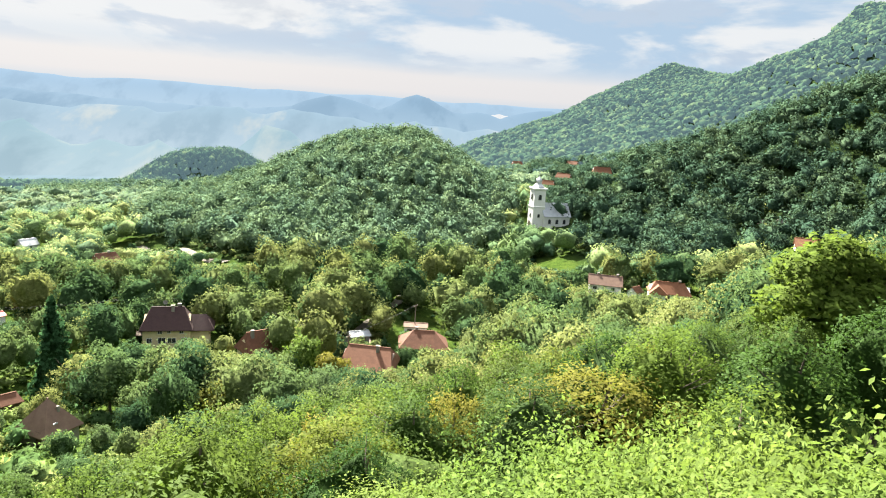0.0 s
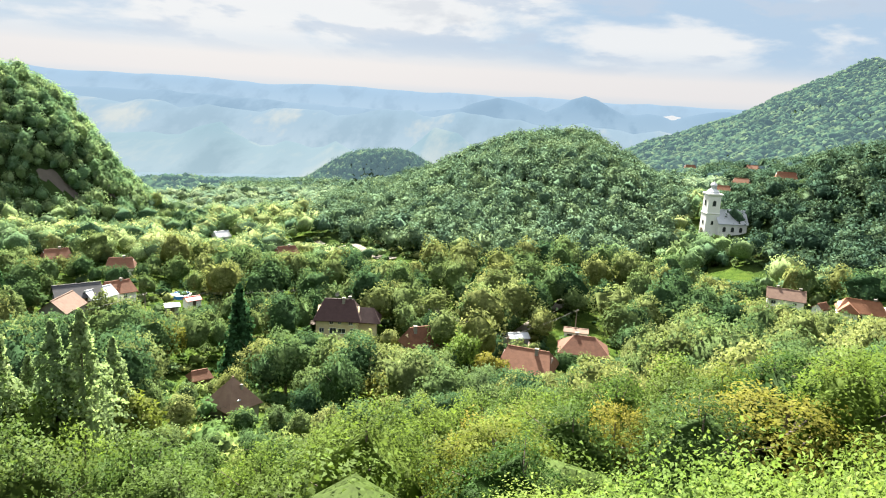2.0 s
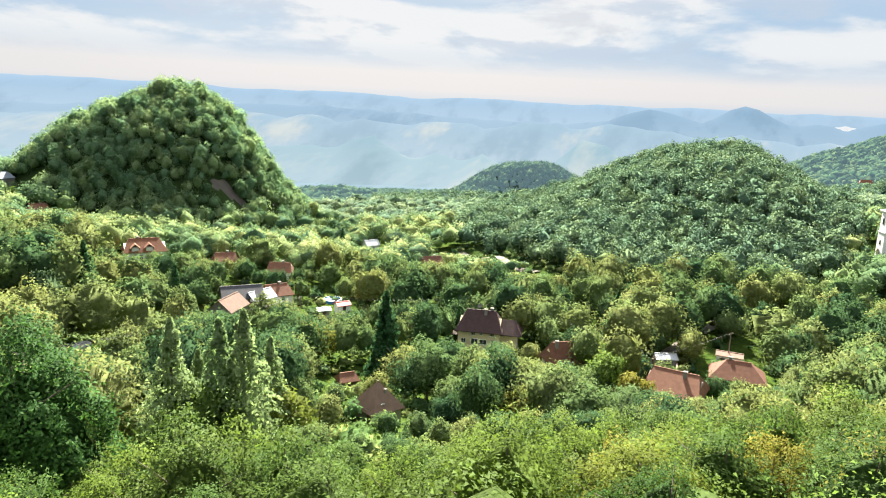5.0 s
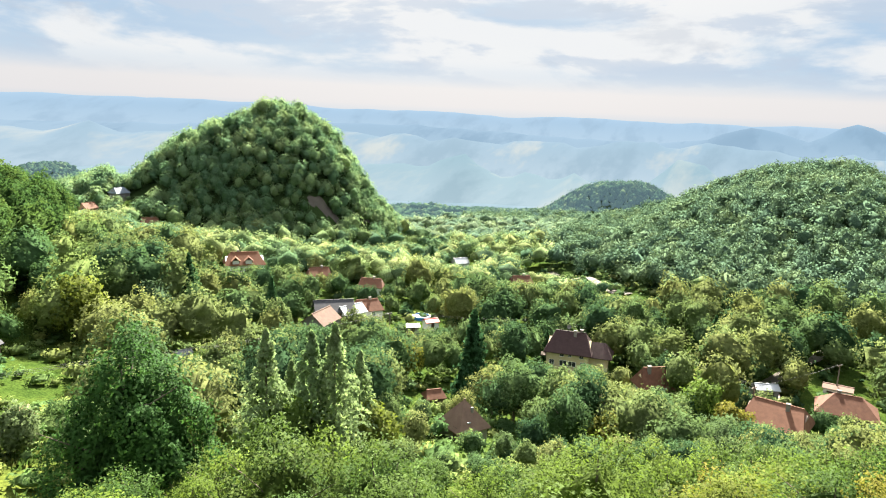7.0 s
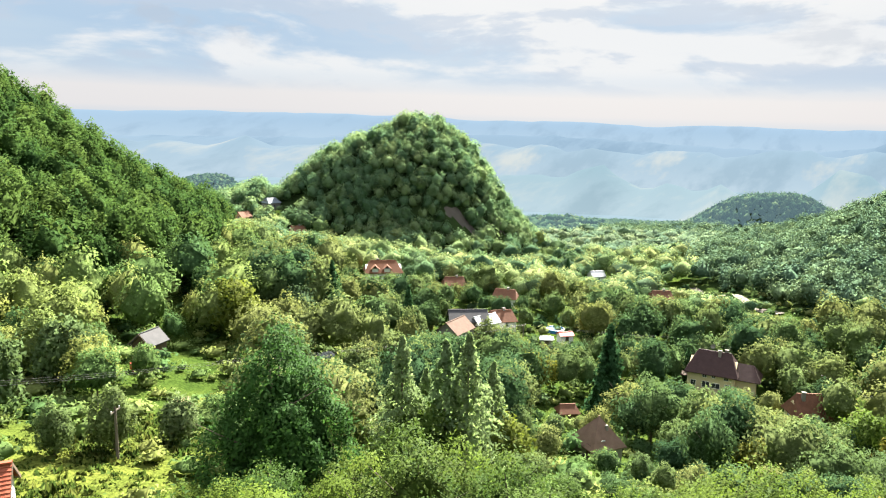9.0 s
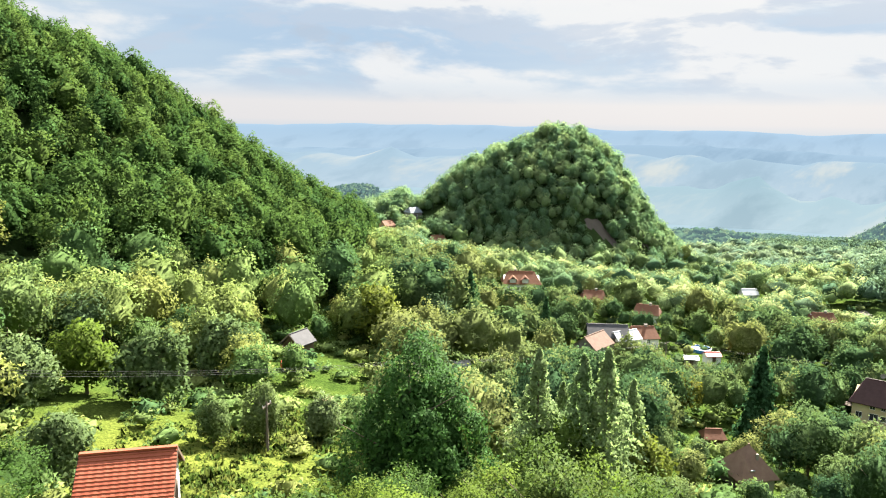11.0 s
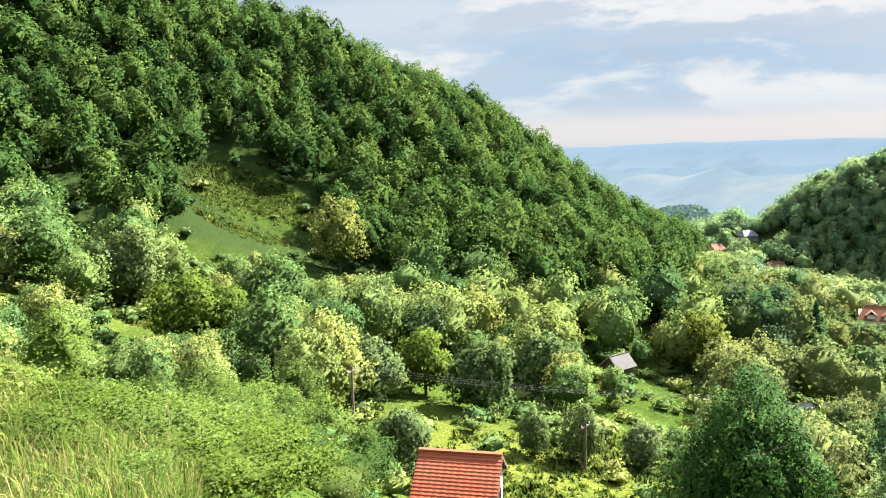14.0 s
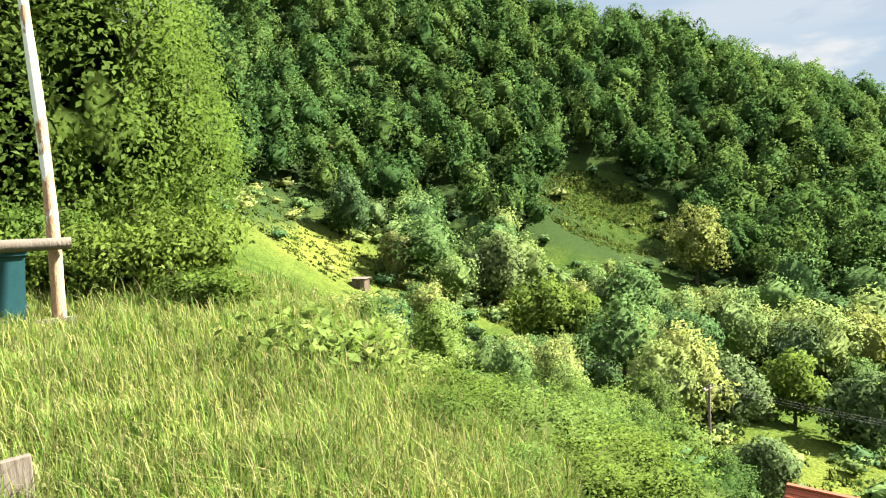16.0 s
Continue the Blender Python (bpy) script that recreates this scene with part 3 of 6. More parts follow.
def wood(rng, H, R, r0, limbs=6, low=0.3):
    V, F, n0 = [], [], 0
    bend = rng.normal(0, 0.03 * H, 2)
    stem = [(bend[0] * t * t, bend[1] * t * t, H * 0.86 * t - 0.4 * (1 - t)) for t in np.linspace(0, 1, 6)]
    sets = [tube(stem, np.linspace(r0, r0 * 0.18, 6))]
    for i in range(limbs):
        t = rng.uniform(low, 0.75)
        a = rng.uniform(0, 6.28)
        o = np.array([bend[0] * t * t, bend[1] * t * t, H * 0.86 * t])
        e = np.array([math.cos(a), math.sin(a), rng.uniform(0.5, 1.0)]) * R * rng.uniform(0.5, 0.8)
        sets.append(tube([o, o + e * 0.5 + (0, 0, -0.04 * R), o + e], [r0 * 0.42, r0 * 0.25, r0 * 0.06], 5))
    for v, f in sets:
        V.append(v); F.append(f + n0); n0 += len(v)
    return np.vstack(V), np.vstack(F)


def tree_meshes(seed, R, H, low, lobes, leaves, size, mat, cone=0.0, r0=0.16, limbs=6, core=0.76, sub=2, tri=True, deep=0.45, fray=0.16, wild=0.24):
    rng = np.random.RandomState(seed)
    v, f, t, nn = crown(rng, R, low, H, lobes, leaves, size, sub, tri, core, cone, deep, fray, wild)
    wv, wf = wood(rng, H, R, r0, limbs)
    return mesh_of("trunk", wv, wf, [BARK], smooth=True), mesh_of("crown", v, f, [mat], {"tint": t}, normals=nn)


def conifer_meshes(seed, R, H, low, tiers, leaves, size, mat, sparse=1.0):
    """Tiers of drooping branches set with needle sprays."""
    rng = np.random.RandomState(seed)
    V, F, T, n0 = [], [], [], 0
    k = np.sort(rng.uniform(0, 1, leaves) ** 1.25)
    k = (np.floor(k * tiers) + rng.beta(2, 2, leaves)) / tiers
    z = low + (H - low) * k
    rr = R * (1 - k) ** 0.9 * rng.uniform(0.15, 1.0, leaves) ** 0.6 + 0.08
    arm = np.floor(k * tiers) * 1.7
    bough = np.floor(rng.uniform(0, 7, leaves))
    a = arm + bough / 7 * 6.28 + rng.normal(0, 0.2, leaves)
    rr = rr * rng.uniform(0.55, 1.3, (tiers + 1) * 7)[(np.minimum(np.floor(k * tiers), tiers) * 7 + bough).astype(int)]
    at = np.stack([rr * np.cos(a), rr * np.sin(a), z - rr * 0.28], -1)
    out = unit(np.stack([np.cos(a), np.sin(a), np.full(leaves, 0.5)], -1))
    v, f, m = blades(rng, at, out, size, 1.9, tri=True, droop=0.5)
    N = [np.repeat(unit(out + (0, 0, 0.5) + rng.normal(0, 0.3, (leaves, 3))), m, axis=0)]
    V.append(v); F.append(f); T.append(np.repeat(rng.uniform(0.1, 1, leaves), m)); n0 += len(v)
    if sparse > 0.5:
        iv, jf = ICO[2]
        s = 0.62 * (1 - (iv[:, 2:] + 1) / 2) * R * rng.uniform(0.8, 1.2, (len(iv), 1))
        core = np.hstack([iv[:, :2] / np.maximum(np.linalg.norm(iv[:, :2], axis=1, keepdims=True), 0.2) * s, low + (H * 0.93 - low) * (iv[:, 2:] + 1) / 2])
        # core tinted dark for the shade between the branches
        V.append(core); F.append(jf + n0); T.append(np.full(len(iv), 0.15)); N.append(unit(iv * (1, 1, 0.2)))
    wv, wf = tube([(0, 0, -0.3), (0, 0, H * 0.5), (0, 0, H)], [0.02 * H * 0.8, 0.011 * H * 0.8, 0.02], 7)
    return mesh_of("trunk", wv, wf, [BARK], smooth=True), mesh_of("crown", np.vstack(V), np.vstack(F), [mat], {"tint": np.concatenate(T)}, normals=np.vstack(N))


def stand(name, meshes, x, y, z, turn, size, label, category="tree", group="", tall=1.0):
    """A tree of its own: trunk and crown."""
    ob = new(name)
    part("trunk", meshes[0], None, ob)
    part("crown", meshes[1], None, ob)
    ob.matrix_world = pose(x, y, z, 0, 0, turn) @ Matrix.Diagonal((size, size, size * tall, 1))
    return tagged(ob, label, category, group)

# ---- where trees stand ----
# open ground: azimuth, distance, half width, half depth
CLEARINGS = [(76.5, 56, 6, 5), (72.0, 65, 9, 10), (79.5, 93, 9, 8), (100.3, 115, 8, 6), (92.3, 169.5, 12, 6.5), (116.5, 117, 13, 15), (113.0, 114, 5, 8),
             (61.1, 113, 8, 6), (45.4, 128, 10, 4), (53.6, 338, 8, 7), (-11.8, 272, 13, 9), (21.0, 262, 12, 5), (29.6, 118, 4, 6), (37.0, 180, 5, 4),
             (-25.9, 255, 9, 4), (-6.0, 250, 5, 2), (0.5, 163, 8, 6), (32.6, 186, 4, 4), (66, 76, 7, 9), (40.2, 320, 7, 3), (37.0, 330, 2, 5)]
# what must stay in sight: azimuth from, to, distance, lowest elevation that trees before it may reach
SIGHTS = [(62.0, 75.5, 62, -26.8), (83.5, 89, 148, -9.4), (88, 97.4, 163, -7.2), (108.5, 122.5, 104, -8.2), (111.4, 114.4, 117, -8.8),
          (76.5, 82.5, 85, -20.7), (97.5, 103.5, 106, -12.9), (67.0, 75.5, 55, -27.4), (59.8, 62.6, 104, -20.8), (31.5, 32.9, 180, -16.7), (48.6, 60.4, 47, -25.5),
          (37.5, 46.5, 85, -23.0), (-12.5, -9, 246, -12.2), (26.5, 28.9, 130, -18.5)]


def clear_of(x, y, margin):
    """Where trees with that margin stay off the open ground (arrays)."""
    good = np.ones(np.shape(x), bool)
    for az, d, w, e in CLEARINGS:
        cx, cy = polar(az, d)
        u = (cx / d, cy / d)
        far, side = (x - cx) * u[0] + (y - cy) * u[1], (x - cx) * u[1] - (y - cy) * u[0]
        good &= (far / np.maximum(e + margin * 0.6, 0.3)) ** 2 + (side / np.maximum(w + margin * 0.6, 0.3)) ** 2 >= 1
    return good


def allowed_top(x, y, R):
    """The greatest height a tree top may have here without standing before a house (arrays)."""
    az, d = np.degrees(np.arctan2(-x, y)), np.hypot(x, y)
    top = np.full(np.shape(x), 1e9)
    w = np.degrees(R / d)
    for a0, a1, dist, low in SIGHTS:
        hit = (d < dist) & (a0 - w < az) & (az < a1 + w)
        top = np.where(hit, np.minimum(top, EYE + d * math.tan(radians(low))), top)
    lim = np.interp(az, SKY_AZ, SKY_EL)
    hit = d < np.interp(az, [-60, 25, 37, 58, 62, 82, 86, 150], [70, 80, 70, 60, 48, 48, 60, 60])
    return np.where(hit, np.minimum(top, EYE + d * np.tan(np.radians(lim))), top)


# the tops of the trees on the near slope, by azimuth
SKY_AZ = [-64.0, -37.3, -32.0, -29.0, -24.9, -18.8, -13.6, -8.4, -4.2, 1.1, 6.3, 11.6, 16.8, 23.1, 27.3, 31.6, 35.9, 46.5, 50.6, 58.0, 61.3, 67.7, 74.0, 80.0, 86.2, 92.5, 99.2, 105.5, 111.9, 122.1, 155.0]
SKY_EL = [-6.2, -9.4, -8.3, -9.9, -14.0, -15.6, -16.1, -18.2, -19.8, -21.8, -22.4, -23.4, -23.9, -25.0, -26.5, -26.0, -25.0, -23.4, -25.5, -26, -26, -28.1, -28.6, -27.0, -19.8, -16.6, -16.1, -15.6, -14.6, -10.4, -8.3]


def grid(rng, d0, d1, step, az0=-35, az1=133):
    """Places on a shaken triangular grid, within two distances and two azimuths: x, y, distance, azimuth (arrays)."""
    n = int(d1 / step) + 2
    i, j = [k.ravel() for k in np.meshgrid(np.arange(-n, n), np.arange(-int(n / 0.87), int(n / 0.87)), indexing="ij")]
    x = (i + 0.5 * (j % 2) + rng.uniform(-0.5, 0.5, len(i))) * step
    y = (j * 0.87 + rng.uniform(-0.5, 0.5, len(i))) * step
    d, az = np.hypot(x, y), np.degrees(np.arctan2(-x, y))
    k = (d >= d0) & (d < d1) & (az > az0) & (az < az1)
    return x[k], y[k], d[k], az[k]


def in_sight(x, y, z):
    """Which points of the plan are not behind a hill, seen from the terrace."""
    good = np.ones(len(x), bool)
    for k in np.linspace(0.1, 0.97, 36):
        good &= land(x * k, y * k) < EYE + (z - EYE) * k + 3
    return good


def near_trees():
    rng = np.random.RandomState(11)
    kinds = {}
    for near, leaves, size in ((0, 8000, 0.085), (1, 5200, 0.115), (2, 3000, 0.17)):
        kinds[near, "green"] = [tree_meshes(100 + i, 3.2, 8.5, -0.8, 26, leaves, size, LEAF_NEAR, 0.35, deep=0.55, tri=near > 1) for i in range(5)]
        kinds[near, "bright"] = [tree_meshes(120 + i, 3.1, 8.5, -0.8, 24, leaves, size, LEAF_BRIGHT, 0.3, deep=0.55, tri=near > 1) for i in range(3)]
        kinds[near, "pale"] = [tree_meshes(125 + i, 3.1, 8.5, -0.8, 24, leaves, size, LEAF_RIM, 0.3, deep=0.55, tri=near > 1) for i in range(3)]
        kinds[near, "yellowing"] = [tree_meshes(130, 3.0, 8.5, -0.8, 24, leaves, size, LEAF_YELLOW, 0.3, deep=0.55, tri=near > 1)]
    X, Y, D, A = grid(rng, 13, 62, 4.8)
    size = rng.uniform(0.7, 1.35, len(X))
    Z, top, free = land(X, Y), allowed_top(X, Y, 2.5 * size), clear_of(X, Y, 3)
    size = np.where(Z + 8.5 * size > top, (top - Z) / 8.5 * rng.uniform(0.62, 1.06, len(X)), size)
    for x, y, z, d, az, k, ok in zip(X, Y, Z, D, A, size, free):
        if EDGE.x * x + EDGE.y * y - RIM < 5 or not ok or k < 0.2:
            continue
        pick = rng.rand()
        name = "green" if pick < (0.55 if az < 14 else 0.35 if az > 80 else 0.65) else "bright"
        if az > 66 and name == "bright":
            name = "pale"
        if (abs(az - 2) < 6.5 and 14 < d < 34 and pick < 0.25) or (-22 < az < -10 and pick < 0.2):
            name = "yellowing"
        lod = 0 if d < 21 else 1 if d < 38 else 2
        mesh = kinds[lod, name][rng.randint(len(kinds[lod, name]))]
        label = {"green": "leafy green broadleaf tree on the steep slope", "bright": "sunlit yellow-green young broadleaf tree on the slope", "pale": "pale green sunlit broadleaf tree on the slope", "yellowing": "broadleaf tree with yellowing leaves on the slope"}[name]
        wide = max(k, min(0.85, k * 1.35))
        stand("tree", mesh, x, y, z, rng.uniform(0, 360), wide, label, group="trees on the near slope", tall=k / wide)


def places(rng, d0, d1, step, R, H, az0, az1, wide, test):
    """Where the trees of a wood stand, and how tall: x, y, ground, scale of height."""
    x, y, d, az = grid(rng, d0, d1, step, az0, az1)
    k = rng.uniform(*wide, len(x))
    ok = clear_of(x, y, R * 0.8)
    if test:
        ok &= test(x, y, d, az)
    x, y, k = x[ok], y[ok], k[ok]
    z = land(x, y)
    top = allowed_top(x, y, R * k)
    k = np.where(z + H * k > top, (top - z) / H, k)
    ok = k > 0.25
    ok[ok] = in_sight(x[ok], y[ok], (z + H * k)[ok])
    return x[ok], y[ok], z[ok], k[ok]


def massed(name, label, category, proto, rng, x, y, z, k, kr, mat):
    """Many crowns joined into one mass."""
    V, F, T, U, N, n0 = [], [], [], [], [], 0
    for i in range(len(x)):
        v, f, t, nn = proto[rng.randint(len(proto))]
        a = rng.uniform(0, 6.28)
        c, s = math.cos(a), math.sin(a)
        kx, ky, lx, ly = kr[i] * rng.uniform(0.82, 1.22), kr[i] * rng.uniform(0.82, 1.22), *rng.normal(0, 0.09, 2)
        V.append(np.stack([(v[:, 0] * c - v[:, 1] * s) * kx + lx * v[:, 2] + x[i], (v[:, 0] * s + v[:, 1] * c) * ky + ly * v[:, 2] + y[i], v[:, 2] * k[i] + z[i]], -1))
        N.append(np.stack([nn[:, 0] * c - nn[:, 1] * s, nn[:, 0] * s + nn[:, 1] * c, nn[:, 2]], -1))
        F.append(f + n0)
        T.append(t)
        U.append(np.full(len(v), rng.rand()))
        n0 += len(v)
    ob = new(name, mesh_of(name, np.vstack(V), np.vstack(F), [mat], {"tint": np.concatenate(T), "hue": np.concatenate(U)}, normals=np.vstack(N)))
    return tagged(ob, label, category, kind="stuff")


def woods(name, label, d0, d1, step, R, H, leaves, size, lobes, mat, seed, az0=-35, az1=133, wide=(0.75, 1.3), test=None, cone=0.1, base=0.05, sub=2, deep=0.45, wild=0.16, core=0.92):
    """A whole wood as one mass of many small crowns."""
    rng = np.random.RandomState(seed)
    proto = [crown(np.random.RandomState(seed * 7 + k), R, H * base, H, lobes, leaves, size, sub, True, core, cone, deep, 0.15, wild) for k in range(9)]
    x, y, z, k = places(rng, d0, d1, step, R, H, az0, az1, wide, test)
    massed(name, label, "woods", proto, rng, x, y, z, k, np.maximum(k, 0.5) * rng.uniform(0.9, 1.15, len(x)), mat)


def grove(name, label, group, d0, d1, step, R, H, kinds, seed, az0=-35, az1=133, wide=(0.5, 1.4), test=None):
    """Trees that stand singly, each one a thing with its trunk and crown."""
    rng = np.random.RandomState(seed)
    for x, y, z, k in zip(*places(rng, d0, d1, step, R, H, az0, az1, wide, test)):
        kr = max(k, 0.45) * rng.uniform(0.85, 1.15)
        stand(name, kinds[rng.randint(len(kinds))], x, y, z, rng.uniform(0, 360), kr, label, group=group, tall=k / kr)


def on_hill(x, y, d, az):
    """The great slope, the knob, the round hill and the church hill carry closed beech woods."""
    mx, my = polar(92.3, 169.5)
    return (wooded(x, y) > 0.5) | ((d > 158) & (np.hypot(x - mx, y - my) < 14))


def thicket(name, d0, d1, step, leaves, size, mat, seed):
    """Low bushes and undergrowth between the trees of the near slopes."""
    rng = np.random.RandomState(seed)
    proto = [crown(np.random.RandomState(500 + k), 1.5, 0.0, 2.0, 9, leaves, size, 1, True, 0.85) for k in range(8)]
    x, y, d, az = grid(rng, d0, d1, step, -30, 131)
    s = EDGE.x * x + EDGE.y * y - RIM
    ok = ~((s < 4) & ((d < 16) | (az < 104))) & clear_of(x, y, rng.uniform(-9, -1, len(x))) & (rng.rand(len(x)) > 0.1)
    x, y = x[ok], y[ok]
    z = land(x, y)
    k = np.minimum(rng.uniform(0.4, 1.25, len(x)), (allowed_top(x, y, 0.5) + 0.1 - z) / 2)
    ok = k > 0.2
    x, y, z, k = x[ok], y[ok], z[ok], k[ok]
    massed(name, "low green bushes and undergrowth on the slopes", "undergrowth", proto, rng, x, y, z - 0.1, k, k * 1.15, mat)


def meadow_tufts():
    """Coarse grass and weeds on the open meadows."""
    rng = np.random.RandomState(77)
    at = []
    for az, d, w, e, n in ((116.5, 122, 13, 21, 700), (93.2, 165.5, 15, 12, 4000), (72.0, 65, 9, 10, 350), (100.3, 115, 9, 7, 900), (66, 76, 8, 10, 900), (76.5, 56, 9, 8, 900)):
        cx, cy = polar(az, d)
        a, r = rng.uniform(0, 6.28, n), np.sqrt(rng.uniform(0, 1, n))
        u = np.array([cx / d, cy / d])
        at.append(np.stack([cx + u[0] * e * r * np.cos(a) + u[1] * w * r * np.sin(a), cy + u[1] * e * r * np.cos(a) - u[0] * w * r * np.sin(a)], -1))
    at = np.repeat(np.vstack(at), 6, axis=0)
    at += rng.normal(0, 0.22, at.shape)
    n = len(at)
    h = np.repeat(rng.gamma(2.0, 0.09, n // 6), 6) + 0.12
    base = np.stack([at[:, 0], at[:, 1], land(at[:, 0], at[:, 1]) - 0.03], -1)
    a = rng.uniform(0, 6.28, n)
    side = np.stack([np.cos(a), np.sin(a), 0 * a], -1) * (0.10 + 0.25 * h)[:, None]
    tip = base + np.stack([rng.normal(0, 0.3, n) * h, rng.normal(0, 0.3, n) * h, h], -1)
    v = np.stack([base - side, base + side, tip], 1).reshape(-1, 3)
    up = unit(np.repeat(rng.normal(0, 0.25, (n, 3)) + (0, 0, 1), 3, axis=0))
    hue = np.repeat(np.repeat(rng.uniform(0, 0.8, n // 6), 6), 3)
    ob = new("meadow_grass", mesh_of("meadow_grass", v, np.arange(n * 3).reshape(n, 3), [TUFT], {"tint": np.repeat(rng.uniform(0.2, 1, n), 3), "hue": hue}, normals=up))
    tagged(ob, "coarse green grass tufts on the sloping meadows", "grass", kind="stuff")

# ---- buildings ----
def box(bm, x0, x1, y0, y1, z0, z1):
    vs = [bm.verts.new((x, y, z)) for z in (z0, z1) for x, y in ((x0, y0), (x1, y0), (x1, y1), (x0, y1))]
    for q in ((3, 2, 1, 0), (4, 5, 6, 7), (0, 1, 5, 4), (1, 2, 6, 5), (2, 3, 7, 6), (3, 0, 4, 7)):
        bm.faces.new([vs[i] for i in q])


def boxed(*sizes):
    bm = bmesh.new()
    for s in sizes:
        box(bm, *s)
    return bm


def solid(rings, cap=True):
    """Skin over rings of the same number of points."""
    bm = bmesh.new()
    rows = [[bm.verts.new(p) for p in ring] for ring in rings]
    for a, b in zip(rows, rows[1:]):
        for i in range(len(a)):
            j = (i + 1) % len(a)
            bm.faces.new((a[i], a[j], b[j], b[i]))
    if cap:
        bm.faces.new(rows[0][::-1])
        bm.faces.new(rows[-1])
    return bm


def ring(r, z, n=16, cx=0.0, cy=0.0, turn=0.0):
    return [(cx + r * math.cos(6.28319 * i / n + turn), cy + r * math.sin(6.28319 * i / n + turn), z) for i in range(n)]


def lifted(az, el, h, near=100.0, far=1400.0):
    """The distance at which the top of a thing h high, standing on the land, shows at that elevation."""
    d = near
    while d < far:
        x, y = polar(az, d)
        if EYE + d * math.tan(radians(el)) < float(land(x, y)) + h:
            return d
        d *= 1.006
    return far


def gable_walls(L, W, h, rh, under=3.0):
    bm = bmesh.new()
    x, y = L / 2, W / 2
    prof = [(-y, -under), (y, -under), (y, h), (0, h + rh), (-y, h)]
    a = [bm.verts.new((-x, p, q)) for p, q in prof]
    b = [bm.verts.new((x, p, q)) for p, q in prof]
    bm.faces.new(a[::-1])
    bm.faces.new(b)
    for i in range(5):
        j = (i + 1) % 5
        bm.faces.new((a[i], a[j], b[j], b[i]))
    return bm


def slab_roof(L, W, h, rh, over, hip, thick=0.16):
    """Roof skin with thickness: gabled (hip 0), half-hipped or hipped."""
    bm = bmesh.new()
    k = rh / (W / 2)
    x, y = L / 2 + over, W / 2 + over
    low, top = h - over * k + 0.03, h + rh + 0.03
    e = [(-x, -y, low), (x, -y, low), (x, y, low), (-x, y, low)]
    rx = max(x - hip, 0.02)
    r = [(-rx, 0, top), (rx, 0, top)]
    for dz in (0, thick):
        for quad in ((e[0], e[1], r[1], r[0]), (e[2], e[3], r[0], r[1])):
            bm.faces.new([bm.verts.new((p[0], p[1], p[2] + dz)) for p in quad])
        if hip > 0:
            for tri in ((e[1], e[2], r[1]), (e[3], e[0], r[0])):
                bm.faces.new([bm.verts.new((p[0], p[1], p[2] + dz)) for p in tri])
    edge = [e[0], e[1], e[2], e[3]] if hip > 0 else None
    pairs = list(zip(edge, edge[1:] + edge[:1])) if edge else [(e[0], e[1]), (e[1], r[1]), (r[1], e[2]), (e[2], e[3]), (e[3], r[0]), (r[0], e[0])]
    for p, q in pairs:
        bm.faces.new([bm.verts.new(v) for v in (p, q, (q[0], q[1], q[2] + thick), (p[0], p[1], p[2] + thick))])
    bmesh.ops.remove_doubles(bm, verts=bm.verts, dist=0.001)
    return bm


def opening(parent, face, u, z, w, h, L, W, frame_mat, name="window", glass=None):
    """A window or door on a wall: frame, sunk pane, sill."""
    t = 0.07
    bm = boxed((-w / 2 - t, -w / 2, -0.06, 0.05, 0, h), (w / 2, w / 2 + t, -0.06, 0.05, 0, h), (-w / 2 - t, w / 2 + t, -0.06, 0.05, h, h + t), (-w / 2 - t, w / 2 + t, -0.10, 0.05, -t, 0))
    if name == "window":
        box(bm, -0.03, 0.03, -0.05, 0.05, 0, h)
    me = bpy.data.meshes.new(name)
    bm.to_mesh(me)
    bm.free()
    me.materials.append(frame_mat)
    ob = new(name, me)
    ob.parent = parent
    place = {"f": pose(u, -W / 2, z), "b": pose(u, W / 2, z, 0, 0, 180), "r": pose(L / 2, u, z, 0, 0, 90), "l": pose(-L / 2, u, z, 0, 0, -90)}[face]
    ob.matrix_local = place
    part("pane" if name == "window" else "leaf", boxed((-w / 2, w / 2, -0.02, 0.04, 0, h)), glass or DARK_GLASS, ob)
    return ob


def keep_sight(az, d, L, W, low):
    """Trees leave the house room, and do not hide it."""
    half = math.degrees(max(L, W) * 0.5 / d)
    SIGHTS.append((az - half, az + half, d - 1.5, math.degrees(math.atan2(low - EYE, d))))
    CLEARINGS.append((az, d, max(L, W) * 0.42, max(L, W) * 0.42))


